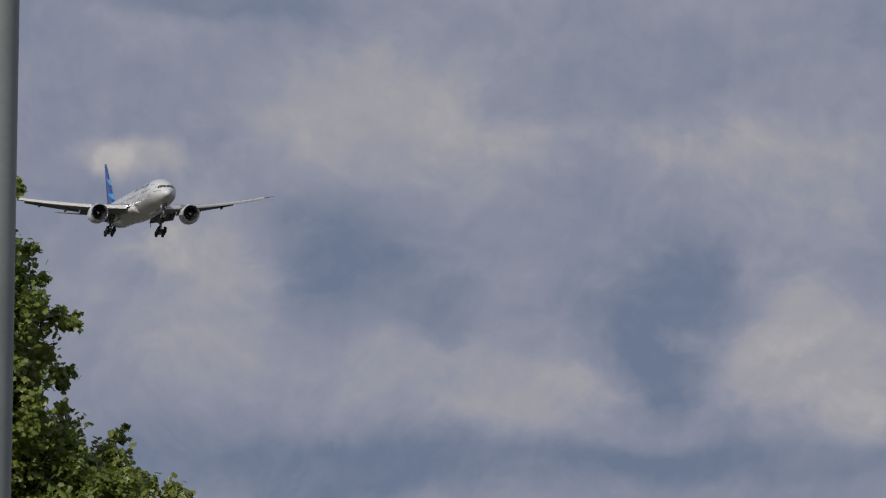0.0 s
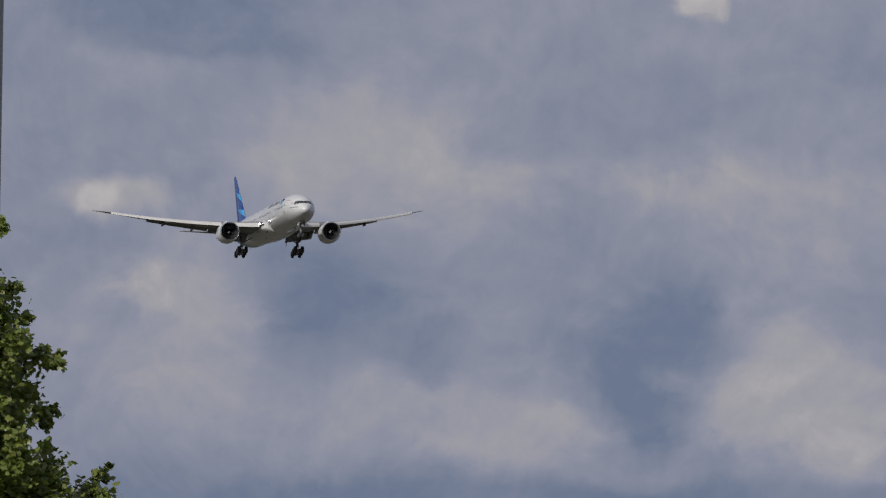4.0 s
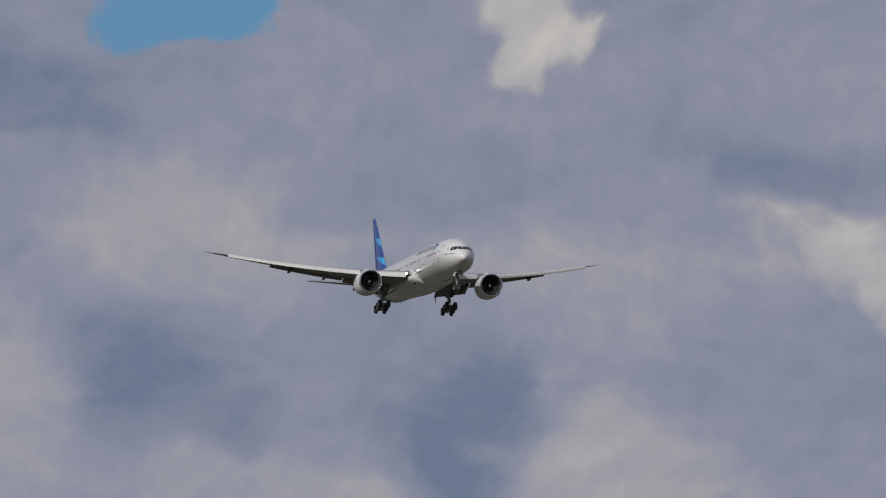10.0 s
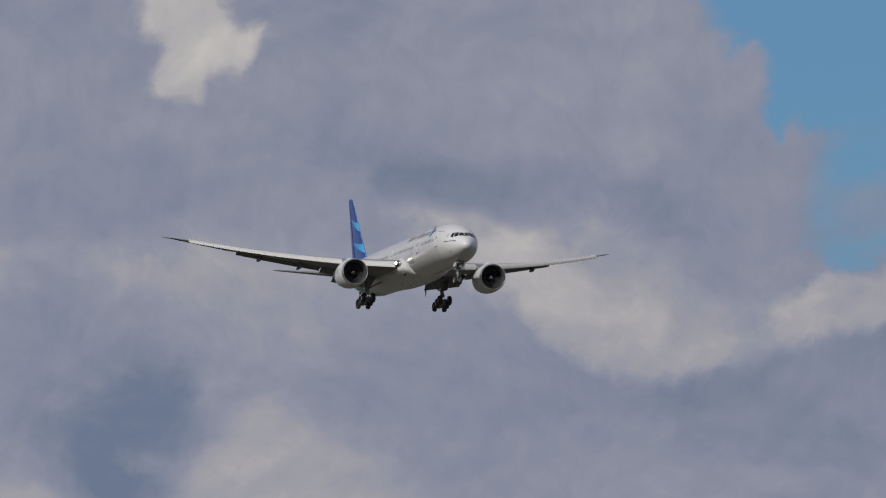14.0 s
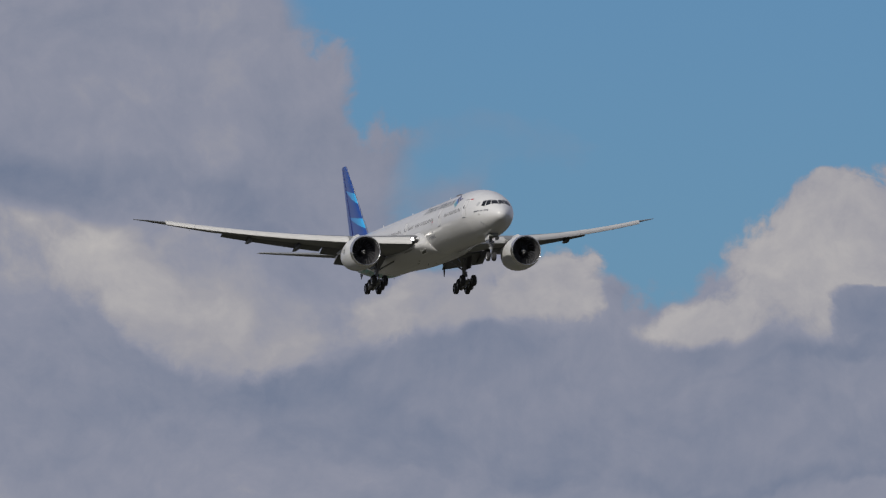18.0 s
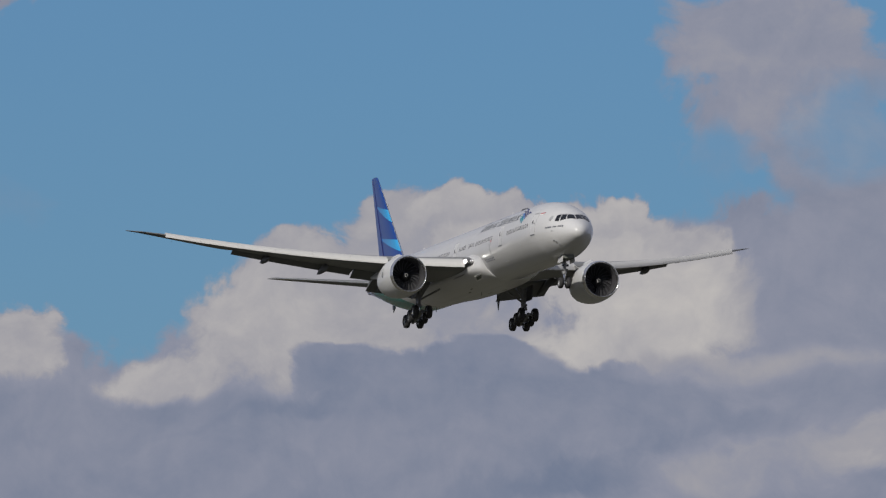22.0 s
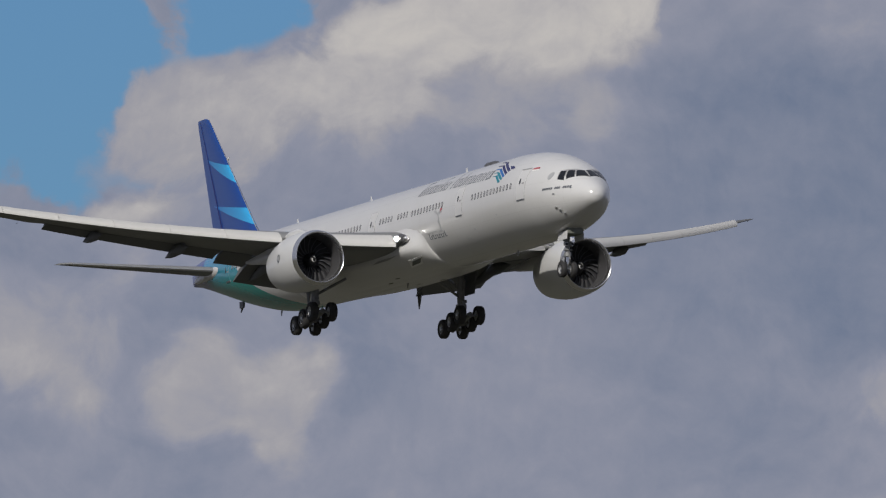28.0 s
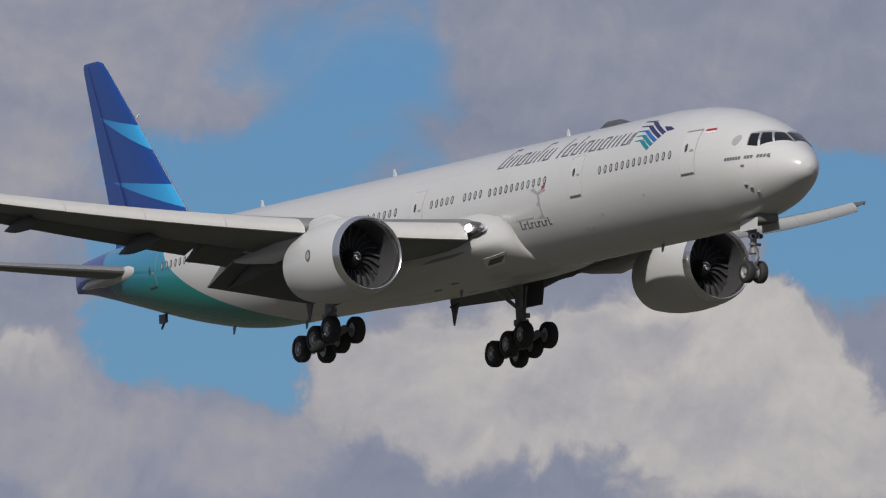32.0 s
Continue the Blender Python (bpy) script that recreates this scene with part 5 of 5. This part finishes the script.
# ---- maple tree ----
def tree(az_edge, dist):
    rng = np.random.default_rng(7)
    scale = dist / 26.1  # metres of one chart unit at the tree

    def place(u, v, deep=0.0):
        """A spot on the tree's plane by sky chart units."""
        a, e = u / 26.1, v / 26.1
        d = dist + deep
        return Vector((d * math.sin(a), d * math.cos(a), EYE.z + d * math.tan(e)))
    # crown silhouette: chart elevation and its edge on the open side
    outline = [(0.2, 5.112), (0.9, 5.072), (1.045, 4.967), (1.079, 4.907), (1.118, 4.854), (1.15, 4.834), (1.19, 4.782), (1.205, 4.749), (1.232, 4.764), (1.262, 4.784), (1.305, 4.729), (1.325, 4.774), (1.35, 4.789), (1.405, 4.756), (1.44, 4.736), (1.477, 4.722), (1.52, 4.679), (1.545, 4.664), (1.585, 4.696), (1.605, 4.674), (1.63, 4.584), (1.86, 4.404)]
    axis_u = 4.17
    root = place(axis_u, 0)
    root.z = 0
    tree_ob = tagged(new("maple_tree"), "green leafy maple tree in summer with an uneven crown", "tree")
    tree_ob.location = root
    crown_top = place(axis_u, 1.92).z
    rings = []
    for q in np.linspace(0, 1, 10):
        r = 0.26 * (1 - q) ** 0.8 + 0.03 + (0.18 if q == 0 else 0)
        c = Vector((0.22 * math.sin(q * 5), 0.15 * math.sin(q * 4 + 1), q * crown_top * 0.93))
        rings.append([c + Vector((r * math.cos(a) * (1 + 0.12 * math.sin(3 * a)), r * math.sin(a), 0)) for a in np.linspace(0, 2 * math.pi, 12, endpoint=False)])
    mesh_part("trunk", *loft(rings), M["bark"], tree_ob)
    # clumps: spots in the crown, each the end of a limb
    clumps = []
    while len(clumps) < 620:
        v = rng.uniform(0.35, 1.90)
        edge = np.interp(v, [o[0] for o in outline], [o[1] for o in outline]) - axis_u
        ang = rng.uniform(0, 2 * math.pi)
        rad = math.sqrt(rng.uniform(0.10, 1)) * max(edge - 0.062, 0.05)
        clumps.append((v, rad * math.cos(ang), rad * math.sin(ang), rng.uniform(0.022, 0.05)))
    # boughs that reach out on the open side
    for v, u, r in ((1.147, 4.899, 0.014), (1.14, 4.879, 0.014), (1.045, 5.009, 0.024), (1.05, 4.979, 0.028), (1.06, 4.949, 0.03), (1.035, 4.994, 0.03), (1.232, 4.791, 0.014), (1.338, 4.806, 0.022), (1.36, 4.791, 0.03), (1.262, 4.791, 0.026), (1.585, 4.701, 0.024), (1.6, 4.691, 0.02), (1.477, 4.731, 0.026), (1.42, 4.758, 0.018), (1.19, 4.794, 0.02), (1.118, 4.864, 0.03), (1.28, 4.756, 0.04), (1.1, 4.874, 0.05), (1.08, 4.794, 0.06), (1.18, 4.734, 0.06), (1.05, 4.714, 0.07), (1.4, 4.686, 0.05), (1.0, 4.844, 0.06), (1.0, 4.954, 0.05)):
        for k in range(3):
            clumps.append((v + rng.normal(0, 0.006), u - 0.018 - axis_u + rng.normal(0, 0.006), rng.uniform(-0.12, 0.12), r * 0.66))
    # the thick open side, where the foliage closes
    inner = []
    while len(inner) < 560:
        v, u = rng.uniform(0.96, 1.60), rng.uniform(4.50, 5.16)
        edge = np.interp(v, [o[0] for o in outline], [o[1] for o in outline])
        if u < edge - 0.035 - 0.012 * rng.random():
            inner.append((v, u - axis_u, rng.uniform(-0.30, 0.15), rng.uniform(0.026, 0.042)))
    clumps += inner
    limb_v, limb_f = [], []
    lv, lf = [], []
    for i, (v, du, dd, r) in enumerate(clumps):
        p = place(axis_u + du, v, dd * scale) - root
        start = Vector((0.1, 0, max(1.6, p.z - 0.55 * abs(du * scale) - 0.8)))
        if i % 12 == 0:
            mid = (start + p) / 2 + Vector((0, 0, 0.15))
            a, b = rod(start, mid, 0.022, 0.012, 6), rod(mid, p, 0.012, 0.004, 6)
            for vv, ff in (a, b):
                k = len(limb_v)
                limb_v += vv
                limb_f += [tuple(x + k for x in q) for q in ff]
        rm = r * scale
        n = int(180 * (r / 0.05) ** 2) + 10
        for _ in range(n):
            o = rng.normal(0, 0.42, 3) * rm
            c = p + Vector(o)
            s = rng.uniform(0.024, 0.050)
            # leaves lie mostly flat, tipped outward
            nrm = Vector((rng.normal(0.1, 0.55), rng.normal(-0.35, 0.55), rng.uniform(0.25, 1.0))).normalized()
            t1 = nrm.orthogonal().normalized()
            t1 = (Matrix.Rotation(rng.uniform(0, 6.28), 3, nrm) @ t1)
            t2 = nrm.cross(t1)
            k = len(lv)
            droop = nrm * (-0.25 * s)
            for x, y in ((0, -1), (0.45, -0.55), (1.0, -0.25), (0.55, 0.15), (0.75, 0.75), (0.0, 1.15), (-0.75, 0.75), (-0.55, 0.15), (-1.0, -0.25), (-0.45, -0.55)):
                lv.append(c + t1 * (x * s) + t2 * (y * s) + droop * (x * x))
            lf += [(k, k + 1, k + 2, k + 3), (k, k + 3, k + 4, k + 5), (k, k + 5, k + 6, k + 7), (k, k + 7, k + 8, k + 9)]
    me = bpy.data.meshes.new("crown")
    me.from_pydata([tuple(x) for x in lv], [], lf)
    me.materials.append(M["leaf"])
    crown = new("crown", me)
    crown.parent = tree_ob
    mesh_part("limbs", limb_v, limb_f, M["bark"], tree_ob)


tree(4.6, 160.0)



def motions():
    """The aircraft's approach: time, nose position, bank, pitch and yaw."""
    rows = [
    (0.0, 583.20, 3031.13, 189.11, 0.03, 2.62, 0.30),
    (1.0, 576.39, 2954.75, 185.10, 0.00, 2.56, 0.18),
    (2.0, 569.59, 2878.38, 181.08, 0.21, 2.36, 0.11),
    (3.0, 562.79, 2802.00, 177.06, 0.66, 2.47, -0.18),
    (6.0, 542.37, 2572.87, 165.00, 0.48, 2.37, -0.22),
    (7.0, 535.57, 2496.49, 160.98, -0.23, 2.38, -0.37),
    (8.0, 528.77, 2420.12, 156.97, -0.90, 2.49, -0.45),
    (9.0, 521.96, 2343.74, 152.95, -1.32, 2.57, -0.28),
    (10.0, 515.16, 2267.36, 148.93, -1.08, 2.44, -0.31),
    (11.0, 508.36, 2190.98, 144.91, -0.60, 2.28, -0.06),
    (12.0, 501.55, 2114.60, 140.89, -0.38, 2.20, 0.01),
    (13.0, 494.75, 2038.22, 136.87, -0.54, 2.13, 0.21),
    (14.0, 487.94, 1961.84, 132.85, -1.26, 2.21, 0.17),
    (14.5, 484.54, 1923.65, 130.84, -1.22, 2.31, 0.30),
    (16.5, 470.93, 1770.89, 122.81, 0.53, 2.58, 0.39),
    (17.0, 467.53, 1732.70, 120.80, 0.75, 2.62, 0.31),
    (18.0, 460.73, 1656.32, 116.78, 1.10, 2.70, 0.37),
    (19.0, 453.92, 1579.94, 112.76, 1.88, 2.80, 0.30),
    (20.0, 447.12, 1503.55, 108.74, 2.09, 2.80, 0.02),
    (21.0, 440.31, 1427.17, 104.72, 0.52, 2.80, -0.09),
    (22.0, 433.51, 1350.79, 100.70, -0.45, 2.85, -0.23),
    (23.0, 426.71, 1274.41, 96.68, -0.19, 2.75, -0.09),
    (24.0, 419.90, 1198.02, 92.66, 0.66, 2.52, -0.07),
    (25.0, 413.10, 1121.64, 88.65, 0.73, 2.36, 0.02),
    (26.0, 406.29, 1045.25, 84.63, 0.52, 2.32, -0.04),
    (26.5, 402.89, 1007.06, 82.62, 0.24, 2.48, -0.05),
    (28.5, 389.28, 854.29, 74.58, 0.22, 2.81, -0.00),
    (29.0, 385.88, 816.10, 72.57, 0.08, 2.80, -0.01),
    (30.0, 379.07, 739.71, 68.55, -0.06, 2.51, -0.09),
    (31.0, 372.27, 663.33, 64.53, 0.05, 2.23, -0.08),
    (32.0, 365.46, 586.94, 60.51, 0.81, 2.57, -0.05),
    ]
    poses = []
    for t, x, y, z, bank, nose_up, turn in rows:
        m = Matrix.Translation((x, y, z)) @ pose(0, 0, 0, 0, 0, -90 + turn) @ pose(0, 0, 0, 0, -nose_up, 0) @ pose(0, 0, 0, bank, 0, 0)
        side = pose(0, 0, 0, 0, 0, -math.degrees(math.atan2(x, y)))
        poses.append((t, Matrix.Translation(EYE) @ pose(0, 0, 0, 0, 0, -drift(t)) @ side @ pose(0, 0, 0, drift(t, LIFT)) @ side.inverted() @ Matrix.Translation(-EYE) @ m @ Matrix.Translation((-33.0, 0, 0))))
    walk(plane, poses)
    for fan, hub in FANS:
        turns = [(min(0.15 * k, 32.0), pose(hub.x, hub.y, hub.z, 0, -1.5, 0) @ pose(0, 0, 0, 80.0 * k, 0, 0)) for k in range(215)]
        walk(fan, turns)


motions()
